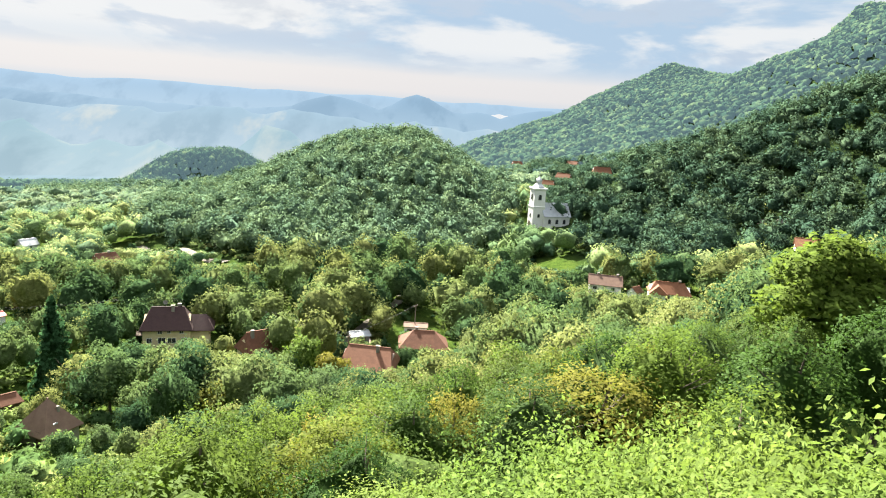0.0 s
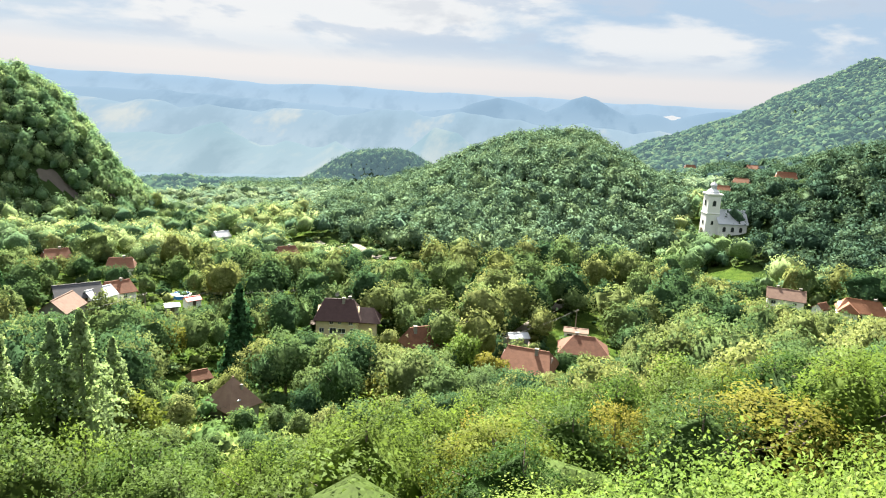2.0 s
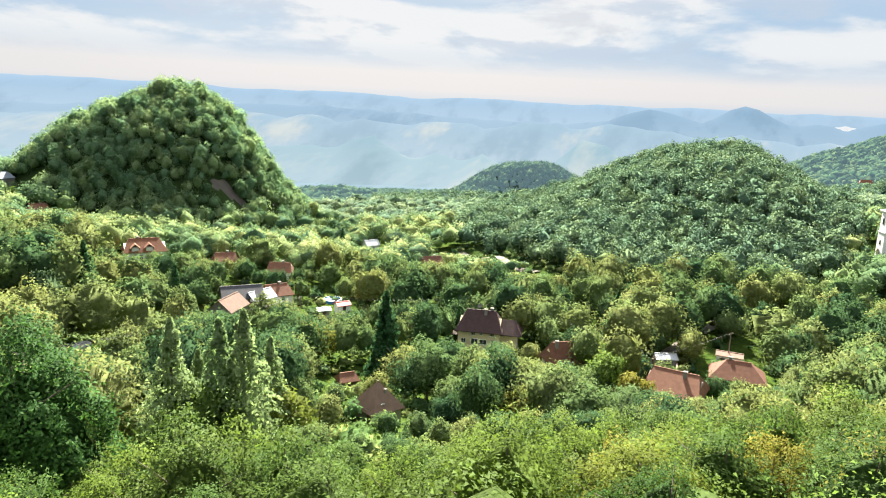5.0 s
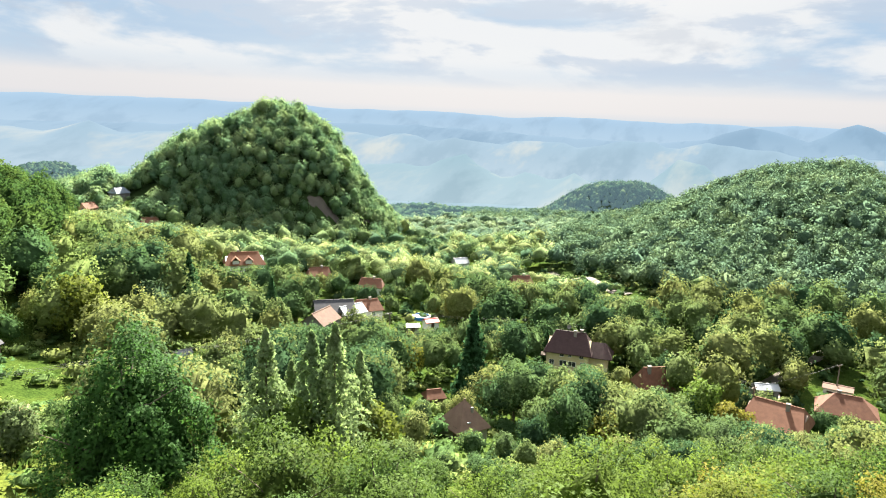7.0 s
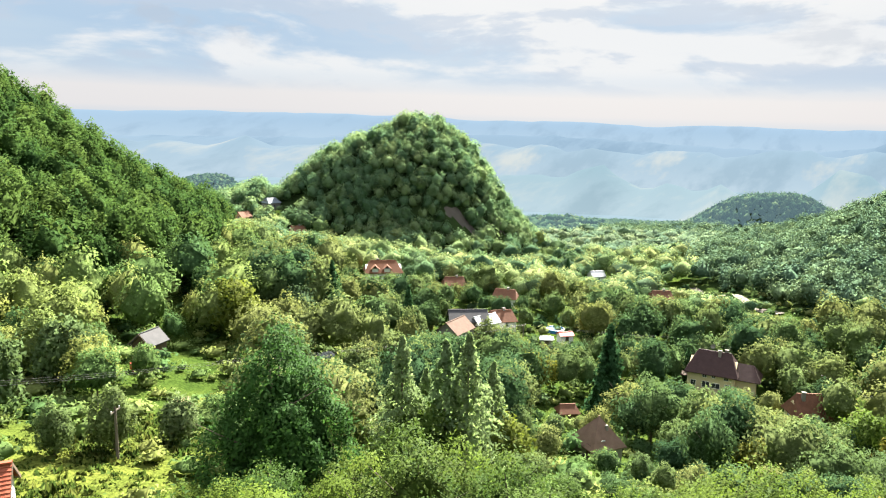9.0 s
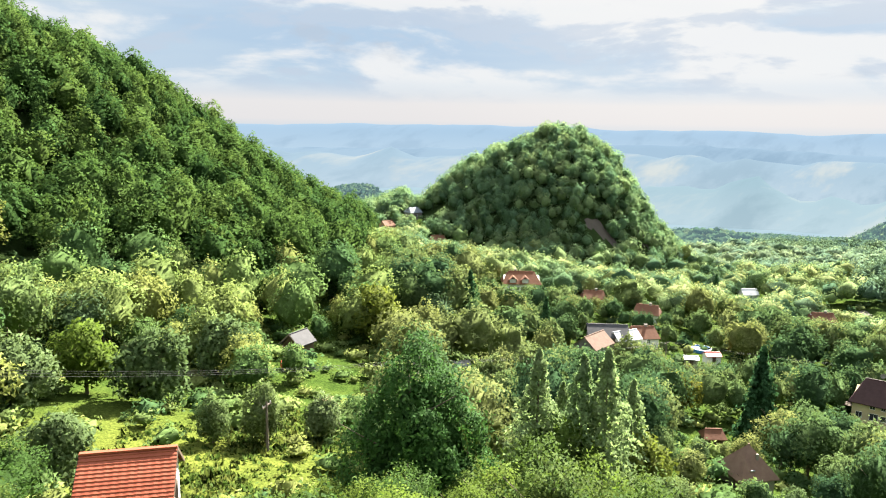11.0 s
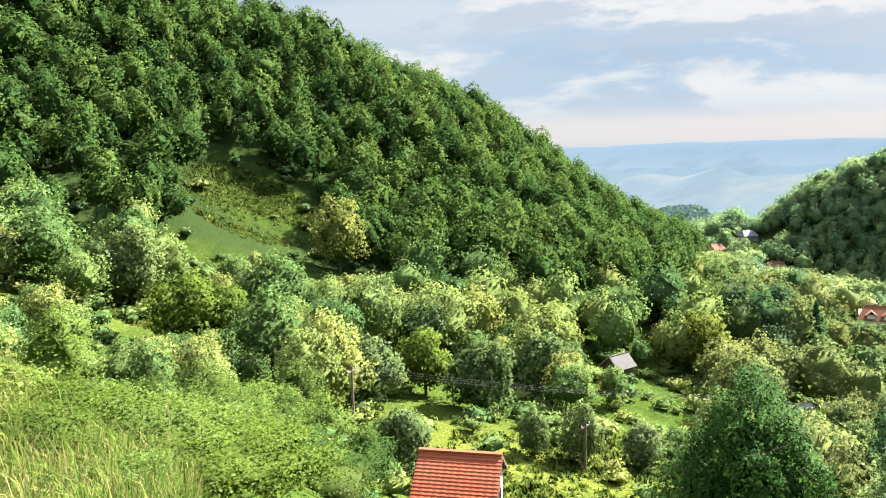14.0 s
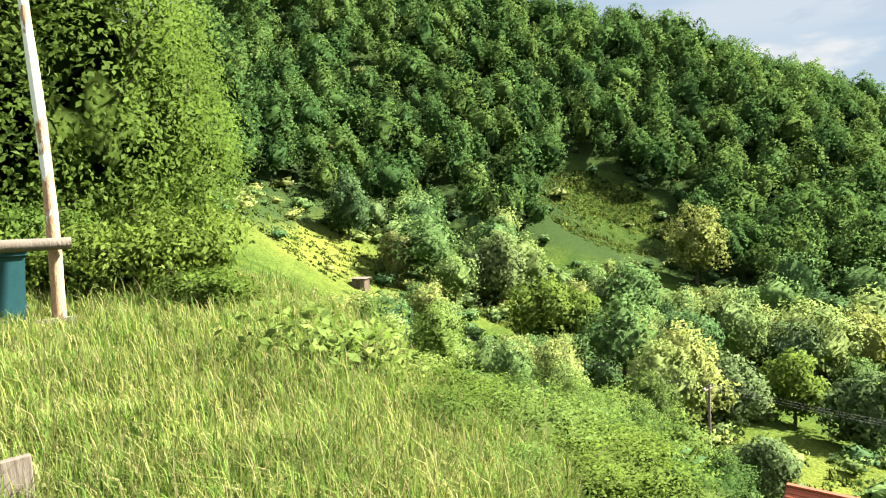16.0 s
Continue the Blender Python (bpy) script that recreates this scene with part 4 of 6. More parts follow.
def house(name, label, az, d, turn, L, W, h, rh, wall_mat, roof_mat, over=0.5, hip=0.0, wins=(), doors=(), chimneys=(), category="house", sink=0.0, group="", frame_mat=None, z=None, show=0.7):
    x, y, g = on_land(az, d)
    ob = new(name)
    ob.matrix_world = pose(x, y, (g if z is None else z) - sink + 0.15 * (h + rh), 0, 0, az + turn) @ Matrix.Diagonal((0.82, 0.82, 0.82, 1))
    tagged(ob, label, category, group)
    keep_sight(az, d, L, W, g + show * h)
    walls = gable_walls(L, W, h, 0.001 if hip >= L / 4 else rh * (1 - min(1, hip / (L / 2))) if hip else rh)
    part("wall", walls, wall_mat, ob)
    part("roof", slab_roof(L, W, h, rh, over, hip), roof_mat, ob)
    for w in wins:
        opening(ob, *w, L, W, frame_mat or WHITE_WALL)
    for w in doors:
        opening(ob, *w, L, W, DARK_WOOD, "door", DARK_WOOD)
    for cx, cy in chimneys:
        top = h + rh + 0.7
        c = part("chimney", boxed((cx - 0.35, cx + 0.35, cy - 0.3, cy + 0.3, h, top)), GREY_WALL, ob)
        part("cap", boxed((cx - 0.45, cx + 0.45, cy - 0.4, cy + 0.4, top, top + 0.12)), CONCRETE, c)
    ridge = max(L / 2 + over - hip, 0.1)
    part("ridge", boxed((-ridge, ridge, -0.13, 0.13, h + rh + 0.12, h + rh + 0.27)), roof_mat, ob)
    return ob


def farmhouse():
    d = lifted(19.3, -16.25, 8.6)
    ob = house("farmhouse", "large cream farmhouse with a steep dark brown roof", 19.9, d, -6, 10.5, 8.5, 4.6, 3.8, CREAM_WALL, BROWN_ROOF, 0.7, 2.2,
               [("f", u, z, w, e) for u, z, w, e in ((-1.4, 3.2, 0.9, 1.0), (0.6, 3.3, 0.7, 0.8), (3.4, 3.2, 0.9, 1.1), (-1.0, 0.8, 1.6, 1.4), (1.2, 0.9, 1.8, 1.2), (3.9, 0.8, 1.2, 1.4), (-3.8, 0.9, 1.1, 1.2))],
               [("l", 1.0, 0.1, 1.2, 2.1)], [(1.2, -0.8), (2.6, 0.6)], sink=0.2, show=0.15)
    wing = part("wing_wall", boxed((5.2, 9.6, -2.0, 3.8, -3, 3.6)), CREAM_WALL, ob)
    bm = slab_roof(6.4, 6.6, 3.6, 2.6, 0.5, 2.0)
    bmesh.ops.translate(bm, verts=bm.verts, vec=(7.0, 0.9, 0))
    part("wing_roof", bm, BROWN_ROOF, ob, "lower dark brown hipped wing roof")
    part("porch", boxed((-7.0, -5.27, -3.6, -0.6, 2.5, 2.65), (-6.9, -6.7, -3.5, -3.3, -2, 2.5), (-6.9, -6.7, -0.9, -0.7, -2, 2.5)), DARK_WOOD, ob)
    dish = new("satellite_dish", None)
    dish.matrix_world = ob.matrix_world @ pose(-0.6, 0.4, 8.6)
    part("mast", boxed((-0.03, 0.03, -0.03, 0.03, -0.9, 1.0)), SLATE_ROOF, dish)
    part("bowl", solid([ring(0.05, 0, 14), ring(0.35, 0.06, 14), ring(0.55, 0.18, 14), ring(0.5, 0.2, 14), ring(0.06, 0.05, 14)]), GREY_WALL, dish).matrix_local = pose(0, -0.1, 1.0, 70)
    tagged(dish, "grey satellite dish on the farmhouse ridge", "dish")


def church():
    d = lifted(-8.6, -5.15, 21.0, 200)
    x, y, g = on_land(-8.75, d)
    ob = new("church")
    ob.matrix_world = pose(x, y, g - 0.2, 0, 0, -8.7 + 24)
    keep_sight(-9.4, d, 13, 8, g + 1.0)
    tagged(ob, "white village church with a tall bell tower and pale metal roof", "church")
    w = 2.5
    sq = lambda r, z: [(-r, -r, z), (r, -r, z), (r, r, z), (-r, r, z)]
    part("tower", solid([sq(w + 0.25, -4), sq(w + 0.25, 0.6), sq(w, 0.7), sq(w, 8.4), sq(w + 0.18, 8.6), sq(w + 0.18, 8.9), sq(w - 0.1, 9.0), sq(w - 0.15, 15.2), sq(w + 0.1, 15.4), sq(w + 0.35, 15.9), sq(w + 0.35, 16.2), sq(w - 0.2, 16.4)]), WHITE_WALL, ob)
    part("spire", solid([ring(2.5, 16.2, 8, turn=0.39), ring(2.3, 16.8, 8, turn=0.39), ring(1.5, 17.4, 8, turn=0.39), ring(1.05, 17.9, 8, turn=0.39), ring(1.05, 18.7, 8, turn=0.39), ring(1.3, 19.0, 8, turn=0.39), ring(1.15, 19.5, 8, turn=0.39), ring(0.45, 20.1, 8, turn=0.39), ring(0.1, 20.6, 8, turn=0.39), ring(0.05, 21.4, 8, turn=0.39)]), GOLD_TRIM, ob, "pale metal onion-shaped spire")
    part("cross", boxed((-0.06, 0.06, -0.06, 0.06, 21.3, 22.6), (-0.4, 0.4, -0.05, 0.05, 22.0, 22.12)), GOLD_TRIM, ob)
    nave = gable_walls(11.0, 8.4, 5.6, 4.6)
    bmesh.ops.translate(nave, verts=nave.verts, vec=(7.4, 0, 0))
    part("nave", nave, WHITE_WALL, ob)
    roof = slab_roof(11.0, 8.4, 5.6, 4.6, 0.45, 0.0)
    bmesh.ops.translate(roof, verts=roof.verts, vec=(7.4, 0, 0))
    part("roof", roof, METAL_ROOF, ob, "pale grey metal nave roof")
    part("cornice", boxed((1.9, 13.0, -4.35, -4.2, 5.1, 5.5)), CONCRETE, ob)
    arch = lambda a, b: [(-a, 0, 0), (a, 0, 0), (a, 0, b), (a * 0.7, 0, b + a * 0.7), (0, 0, b + a), (-a * 0.7, 0, b + a * 0.7), (-a, 0, b)]

    def arched(name, m, a, b, mat=DARK_GLASS):
        bm = solid([[(p[0] * 1.25, -0.10, p[2] * 1.08 - 0.1) for p in arch(a, b)], [(p[0] * 1.25, 0.1, p[2] * 1.08 - 0.1) for p in arch(a, b)]])
        o = part(name, bm, CONCRETE, ob)
        o.matrix_local = m
        part("pane", solid([[(p[0], -0.14, p[2]) for p in arch(a, b)], [(p[0], 0.05, p[2]) for p in arch(a, b)]]), mat, o)
    for side, turn in (((0, -w + 0.12), 0), ((-w + 0.12, 0), -90)):
        arched("window", pose(side[0], side[1], 11.6, 0, 0, turn), 0.55, 1.5)
        arched("window", pose(side[0] * 1.04, side[1] * 1.04, 4.6, 0, 0, turn), 0.4, 1.0)
    arched("door", pose(-w - 0.24, 0, 0, 0, 0, -90), 0.8, 2.1, DARK_WOOD)
    for u in (4.2, 7.4, 10.6):
        arched("window", pose(u, -4.2, 2.4, 0, 0, 0), 0.5, 1.3)
    part("plinth", boxed((1.8, 13.1, -4.4, 4.4, -3, 0.5)), CONCRETE, ob)


def red_house():
    """Cottage with pressed-metal tile courses on the slope below the terrace."""
    az, d = 77.3, lifted(77.3, -23.25, 4.65, 44)
    L, W, h, rh, over = 4.8, 4.7, 2.9, 1.75, 0.3
    x, y, g = on_land(az, d)
    ob = new("cottage")
    ob.matrix_world = pose(x, y, g - 0.1, 0, 0, az - 11)
    keep_sight(az, d, 8, 7, g + 0.8)
    tagged(ob, "small white cottage with a red metal tile roof", "house")
    part("wall", gable_walls(L, W, h, rh, 4.0), WHITE_WALL, ob)
    n, k = 13, rh / (W / 2)
    run = W / 2 + over
    for side in (-1, 1):
        slope = part("roof_slope", boxed((-L / 2 - over, L / 2 + over, -0.001, 0.001, 0, 0.001)), RED_METAL, ob)
        for i in range(n):
            y0, y1 = run * i / n, run * (i + 1) / n
            z0, z1 = h + rh - k * y0 + 0.05, h + rh - k * y1 + 0.05
            bm = bmesh.new()
            m = 24
            rows = []
            for yy, zz, lift in ((y0, z0, 0.0), (y1 + 0.03, z1 - 0.03 * k, 0.055), (y1 + 0.03, z1 - 0.03 * k, -0.05)):
                rows.append([bm.verts.new(((-L / 2 - over) + (L + 2 * over) * j / m, side * yy, zz + lift + (0.018 * (j % 2) if lift >= 0 else 0))) for j in range(m + 1)])
            for a, b in zip(rows, rows[1:]):
                for j in range(m):
                    q = (a[j], a[j + 1], b[j + 1], b[j])
                    bm.faces.new(q if side < 0 else q[::-1])
            part("tile_course", bm, RED_METAL, slope)
    part("ridge", boxed((-L / 2 - over, L / 2 + over, -0.16, 0.16, h + rh + 0.04, h + rh + 0.16)), RED_METAL, ob)
    for sx in (-1, 1):
        for sy in (-1, 1):
            bm = bmesh.new()
            xx = sx * (L / 2 + over)
            p = [(0, h + rh - 0.16), (sy * run, h + rh - k * run - 0.2), (sy * run, h + rh - k * run + 0.04), (0, h + rh + 0.08)]
            a = [bm.verts.new((xx - 0.03, *q)) for q in p]
            b = [bm.verts.new((xx + 0.03, *q)) for q in p]
            bm.faces.new(a), bm.faces.new(b[::-1])
            for i in range(4):
                bm.faces.new((a[i], b[i], b[(i + 1) % 4], a[(i + 1) % 4]))
            part("bargeboard", bm, DARK_WOOD, ob)
    for sy in (-1, 1):
        part("gutter", boxed((-L / 2 - over, L / 2 + over, sy * (run + 0.07) - 0.06, sy * (run + 0.07) + 0.06, h + rh - k * run - 0.14, h + rh - k * run - 0.02)), DARK_WOOD, ob)
    opening(ob, "r", -1.3, 0.9, 0.9, 1.2, L, W, DARK_WOOD)
    opening(ob, "r", 0.6, 0.9, 0.9, 1.2, L, W, DARK_WOOD)
    opening(ob, "r", -0.2, 2.75, 0.6, 0.7, L, W, DARK_WOOD)
    opening(ob, "f", -1.2, 0.9, 0.9, 1.2, L, W, DARK_WOOD)
    opening(ob, "f", 1.4, 0.05, 0.9, 2.0, L, W, DARK_WOOD, "door", DARK_WOOD)
    # row of young thujas on the lawn
    rng = np.random.RandomState(3)
    mesh = conifer_meshes(61, 0.28, 1.0, 0.05, 5, 260, 0.14, NEEDLE)
    for i in range(5):
        px, py, pz = ob.matrix_world @ Vector((L / 2 + 1.6 + i * 1.25, 1.6 + 0.25 * i, 0))
        stand("young_thuja", mesh, px, py, float(land(px, py)), i * 70, 1.0 - 0.06 * i, "small dark green thuja planted on the lawn", "thuja", "row of young thujas")


def village():
    W2, R2 = WHITE_WALL, ORANGE_ROOF
    house("house", "two-storey white house with a faded brown roof", -14.7, lifted(-14.6, -12.35, 7.0), 4, 10.5, 7, 4.6, 2.4, W2, TAN_ROOF, 0.5, 0.0,
          [("f", -3.4, 2.7, 1.3, 1.1), ("f", 2.6, 2.9, 1.1, 0.9), ("f", -3.0, 0.4, 1.9, 1.4), ("f", 0.2, 0.5, 1.0, 1.1)], [("f", 3.2, 0.0, 1.0, 2.0)], [(-2.5, 0.4), (4.0, 0.4)])
    ob = house("house", "long low white house with an orange tiled roof", -19.6, lifted(-19.6, -12.2, 5.6), 8, 12.0, 6.5, 2.9, 2.7, W2, R2, 0.5, 2.2,
               [("f", u, 0.9, 0.9, 1.1) for u in (-5.0, -3.8, 1.4, 2.8, 4.4)], [("f", -0.6, 0.0, 1.1, 2.0)], [(3.0, 0.3)])
    bm = slab_roof(5.0, 5.0, 2.8, 2.0, 0.4, 1.4)
    bmesh.ops.rotate(bm, verts=bm.verts, matrix=Matrix.Rotation(radians(90), 3, "Z"))
    bmesh.ops.translate(bm, verts=bm.verts, vec=(-3.6, -2.4, 0))
    part("wing_roof", bm, R2, ob)
    part("wing_wall", boxed((-5.8, -1.4, -4.6, -1.0, -2, 2.8)), W2, ob)
    house("shed", "small white outbuilding with a gabled roof", -17.1, lifted(-17.1, -12.9, 3.8), 60, 4.0, 3.4, 2.4, 1.4, W2, RUST_ROOF, 0.3, 0, [], [("r", 0, 0, 1.2, 1.8)], category="shed")
    house("house", "white house with a bright orange roof on the hillside", -28.7, lifted(-28.6, -7.7, 5.6), 6, 8.5, 7.0, 3.0, 2.6, W2, R2, 0.45, 0, [("f", -1.0, 0.9, 1.2, 1.1), ("f", 2.2, 0.9, 1.0, 1.1)], [("l", 0, 0, 1, 2)])
    house("house", "house with a steep red-brown tiled roof and dormer", 13.2, lifted(13.4, -18.35, 6.2), 28, 6.5, 6.0, 2.6, 3.5, CREAM_WALL, RUST_ROOF, 0.6, 1.2, [("l", -2, 0.9, 1, 1.2), ("l", 1, 0.9, 1, 1.2), ("f", 1, 0.9, 1.0, 1.2)], [], [(-1.5, -0.8)])
    house("house", "broad low house under a large plain red-brown roof", 4.0, lifted(4.5, -19.35, 6.4), -12, 11.0, 9.5, 2.8, 3.4, PINK_WALL, RUST_ROOF, 0.7, 1.5, [("f", -2, 0.8, 1.1, 1.2), ("r", 0, 0.8, 1.1, 1.2)], [], [(2.0, -1.0)])
    yard = house("house", "pinkish house with a hipped red-brown roof and walled yard", -0.4, lifted(-0.2, -17.95, 6.0), 4, 11.0, 8.0, 3.0, 2.8, PINK_WALL, RUST_ROOF, 0.7, 3.6,
                 [("f", u, 0.7, 1.5, 1.5) for u in (-4.2, -2.2, 0.0, 3.0)], [("l", 0, 0, 1.1, 2.1)], [(-1.8, 0.6)])
    part("porch_wall", boxed((-13.5, -5.8, -4.6, -4.3, -2, 1.5), (-13.5, -13.2, -4.6, 5.0, -2, 1.5)), PINK_WALL, yard)
    house("shed", "flat-roofed pale outbuilding beside the yard", 0.3, lifted(0.3, -17.2, 4.0), 0, 6.0, 4.0, 2.6, 0.5, W2, TAN_ROOF, 0.3, 0, [("f", 1, 0.9, 0.9, 0.9)], [("f", -1.6, 0, 1.2, 2.0)], category="shed")
    house("shed", "grey outbuilding with a pale sheet roof by the road", 5.0, lifted(5.2, -18.3, 3.2), 20, 5.0, 3.6, 2.4, 0.8, GREY_WALL, METAL_ROOF, 0.3, 0, [], [("f", 0.5, 0, 1.6, 1.9)], category="shed")
    cottage = house("house", "cottage with a pointed pale brown pyramid roof", 28.3, lifted(28.5, -24.2, 5.6, 92), 38, 5.6, 5.6, 1.8, 3.7, GREY_WALL, TAN_ROOF, 0.5, 3.28, [("f", -1, 0.7, 1, 1.1), ("l", 1, 0.7, 1, 1.1)], [("l", -1.5, 0, 0.9, 1.9)], [])
    part("chimney", boxed((0.4, 0.8, -1.5, -1.1, 2.8, 4.6)), GREY_WALL, cottage)
    part("skylight", boxed((-1.2, -0.5, -2.6, -2.45, 2.6, 2.75)), METAL_ROOF, cottage)
    hut = house("shed", "small brown open-fronted wooden garden shed", 30.9, lifted(30.9, -21.7, 3.2), 20, 3.6, 3.0, 2.1, 1.1, DARK_WOOD, RUST_ROOF, 0.4, 0.6, [], [("f", 0.3, 0, 1.4, 1.8)], category="shed")
    house("barn", "weathered beige barn with a brown gable roof", 40.4, lifted(40.1, -15.6, 5.4), 60, 9.0, 6.5, 2.8, 2.6, GREY_WALL, TAN_ROOF, 0.5, 0, [("l", 1, 0.8, 0.9, 0.9)], [("l", -1.2, 0, 1.4, 2.2)], category="barn")
    house("barn", "long low barn with a dark grey roof", 39.4, lifted(39.2, -14.85, 5.2), 10, 11.0, 7.0, 2.6, 2.6, GREY_WALL, SLATE_ROOF, 0.5, 0, [("f", -2, 0.8, 0.9, 0.9)], [("f", 2, 0, 1.4, 2.0)], category="barn")
    house("barn", "outbuilding with a pale blue-white metal roof", 38.0, lifted(38.0, -15.15, 4.6), 42, 8.0, 5.0, 2.4, 2.0, W2, METAL_ROOF, 0.4, 0, [("l", 0.6, 1.0, 0.8, 0.8)], [("l", -1.2, 0, 1.0, 1.9)], category="barn")
    house("house", "low house with an orange-brown tiled roof", 36.7, lifted(36.6, -14.75, 5.0), 20, 8.0, 6.5, 2.5, 2.5, W2, RUST_ROOF, 0.5, 1.0, [("f", -2, 0.8, 0.9, 1.1), ("f", 1, 0.8, 0.9, 1.1)], [], [(1.0, 0)])
    big = house("house", "large house with orange tiled roof and dormers", 46.4, lifted(46.5, -10.95, 7.2), 5, 13.0, 8.5, 3.6, 3.4, W2, R2, 0.6, 2.4, [("f", u, 0.9, 1.1, 1.3) for u in (-4, -1.5, 2, 4.5)], [("f", 0.4, 0, 1, 2.1)], [(-2, 0.5)])
    for u in (-3.2, 1.2):
        bm = slab_roof(3.0, 2.6, 4.6, 1.2, 0.3, 0)
        bmesh.ops.rotate(bm, verts=bm.verts, matrix=Matrix.Rotation(radians(90), 3, "Z"))
        bmesh.ops.translate(bm, verts=bm.verts, vec=(u, -3.2, 0.2))
        dorm = part("dormer", bm, R2, big)
        part("dormer_wall", boxed((u - 1.1, u + 1.1, -4.4, -2.0, 3.6, 4.9)), W2, dorm)
    house("house", "pale house with a bright white sheet roof", 29.2, lifted(29.2, -11.2, 4.6), 30, 7, 5.5, 2.4, 2.2, W2, METAL_ROOF, 0.4, 0, [("f", 0, 0.8, 1, 1)], [])
    for az, el, t in ((40.6, -12.2, 10), (36.4, -13.0, -8), (53.2, -8.3, 5), (24.2, -12.3, 20)):
        house("house", "small house with a faded orange roof among trees", az, lifted(az, el, 5.2), t, 8, 6.0, 2.6, 2.4, W2, RUST_ROOF, 0.5, 0.8, [("f", -1, 0.8, 0.9, 1.1), ("f", 2, 0.8, 0.9, 1.1)], [], [(1, 0)], group="small houses among the trees", show=1.15)
    house("house", "salmon-coloured house with an orange roof at the wood's edge", 57.3, lifted(57.3, -7.25, 6.4, 230), 40, 7.0, 6.5, 3.6, 2.6, plain("salmon wall", (0.5, 0.24, 0.16), (0.62, 0.34, 0.24), 0.6), R2, 0.5, 0, [("l", 0, 0.9, 1, 1.1), ("l", 0, 3.0, 0.8, 0.8), ("f", 1, 0.9, 1, 1.1)], [])
    house("house", "grey house with a slate-grey roof below the knob", 55.2, lifted(55.2, -6.1, 6.2, 260), 35, 8, 7, 3.4, 2.6, GREY_WALL, plain("blue grey roof", (0.12, 0.14, 0.17), (0.20, 0.23, 0.26), 0.8, 0.6), 0.5, 1.6, [("l", -1.5, 0.8, 1.2, 1.2), ("l", 1.5, 0.8, 1.2, 1.2), ("f", 0, 0.8, 1.2, 1.2)], [])
    house("shed", "small white shed half hidden among trees", 51.1, lifted(51.1, -18.25, 2.9), 35, 3.0, 2.6, 2.3, 0.5, W2, METAL_ROOF, 0.2, 0, [], [("f", 0, 0, 0.9, 1.8)], category="shed")
    shack = house("shack", "old grey timber shack with pale bargeboards", 64.4, lifted(64.4, -15.8, 4.2), 50, 4.6, 4.0, 2.2, 1.9, DARK_WOOD, SLATE_ROOF, 0.4, 0, [("l", 0.8, 0.8, 0.7, 0.8)], [("l", -0.9, 0, 0.9, 1.8)], category="shed", show=1.15)
    for sy in (-1, 1):
        bm = bmesh.new()
        p = [(0, 4.1), (sy * 2.6, 1.85), (sy * 2.6, 2.1), (0, 4.4)]
        a, b = [bm.verts.new((-3.0, *q)) for q in p], [bm.verts.new((-2.93, *q)) for q in p]
        bm.faces.new(a), bm.faces.new(b[::-1])
        for i in range(4):
            bm.faces.new((a[i], b[i], b[(i + 1) % 4], a[(i + 1) % 4]))
        part("bargeboard", bm, GREY_WOOD, shack)
    x, y, g = on_land(65.1, lifted(65.1, -18.0, 1.5))
    trailer = new("farm_trailer")
    trailer.matrix_world = pose(x, y, g, 0, 0, 80)
    part("box", boxed((-1.3, 1.3, -0.8, 0.8, 0.5, 0.6), (-1.3, -1.24, -0.8, 0.8, 0.6, 1.4), (1.24, 1.3, -0.8, 0.8, 0.6, 1.4), (-1.3, 1.3, -0.8, -0.74, 0.6, 1.4), (-1.3, 1.3, 0.74, 0.8, 0.6, 1.4)), RED_PAINT, trailer)
    for sy in (-0.9, 0.8):
        part("wheel", solid([ring(0.38, -0.05, 14), ring(0.4, 0.0, 14), ring(0.4, 0.1, 14), ring(0.38, 0.15, 14)]), WIRE, trailer).matrix_local = pose(0, sy + 0.1, 0.4, 90)
    part("drawbar", boxed((1.3, 2.4, -0.06, 0.06, 0.5, 0.6)), RED_PAINT, trailer)
    tagged(trailer, "small faded red farm trailer by the shack", "trailer")
    x, y, g = on_land(32.2, lifted(32.2, -15.9, 1.2))
    pool = new("garden_pool")
    pool.matrix_world = pose(x, y, g)
    part("wall", solid([ring(2.3, -0.6, 28), ring(2.3, 1.1, 28), ring(2.22, 1.15, 28), ring(2.2, 0.95, 28), ring(0.05, 0.95, 28)]), BLUE_SHEET, pool)
    part("rim", solid([ring(2.22, 1.08, 28), ring(2.4, 1.1, 28), ring(2.4, 1.16, 28), ring(2.22, 1.18, 28)], False), METAL_ROOF, pool)
    tagged(pool, "round blue garden pool in a yard", "pool")
    house("shed", "small shed with a faded red sheet roof", 31.4, lifted(31.5, -16.2, 2.6), 25, 4, 3, 1.9, 0.7, W2, RED_PAINT, 0.3, 0, [], [("f", 0, 0, 0.9, 1.7)], category="shed")
    house("shed", "low pale shed beside the yard", 32.9, lifted(33.0, -16.6, 2.2), 10, 3.5, 2.5, 1.7, 0.5, GREY_WALL, METAL_ROOF, 0.3, 0, [], [("f", 0, 0, 0.9, 1.5)], category="shed")
    x, y, g = on_land(112.9, lifted(112.9, -7.6, 1.9))
    hut = new("hut")
    hut.matrix_world = pose(x, y, g, 0, 0, 112.9 - 28)
    part("wall", boxed((-1.0, 1.0, -0.8, 0.8, -0.4, 1.55)), DARK_WOOD, hut)
    part("roof", boxed((-1.25, 1.25, -1.05, 1.0, 1.56, 1.66)), GREY_WOOD, hut)
    for i in range(7):
        part("board", boxed((-1.0 + i * 0.29, -0.75 + i * 0.29, -0.84, -0.805, 0.0, 1.5)), GREY_WOOD, hut)
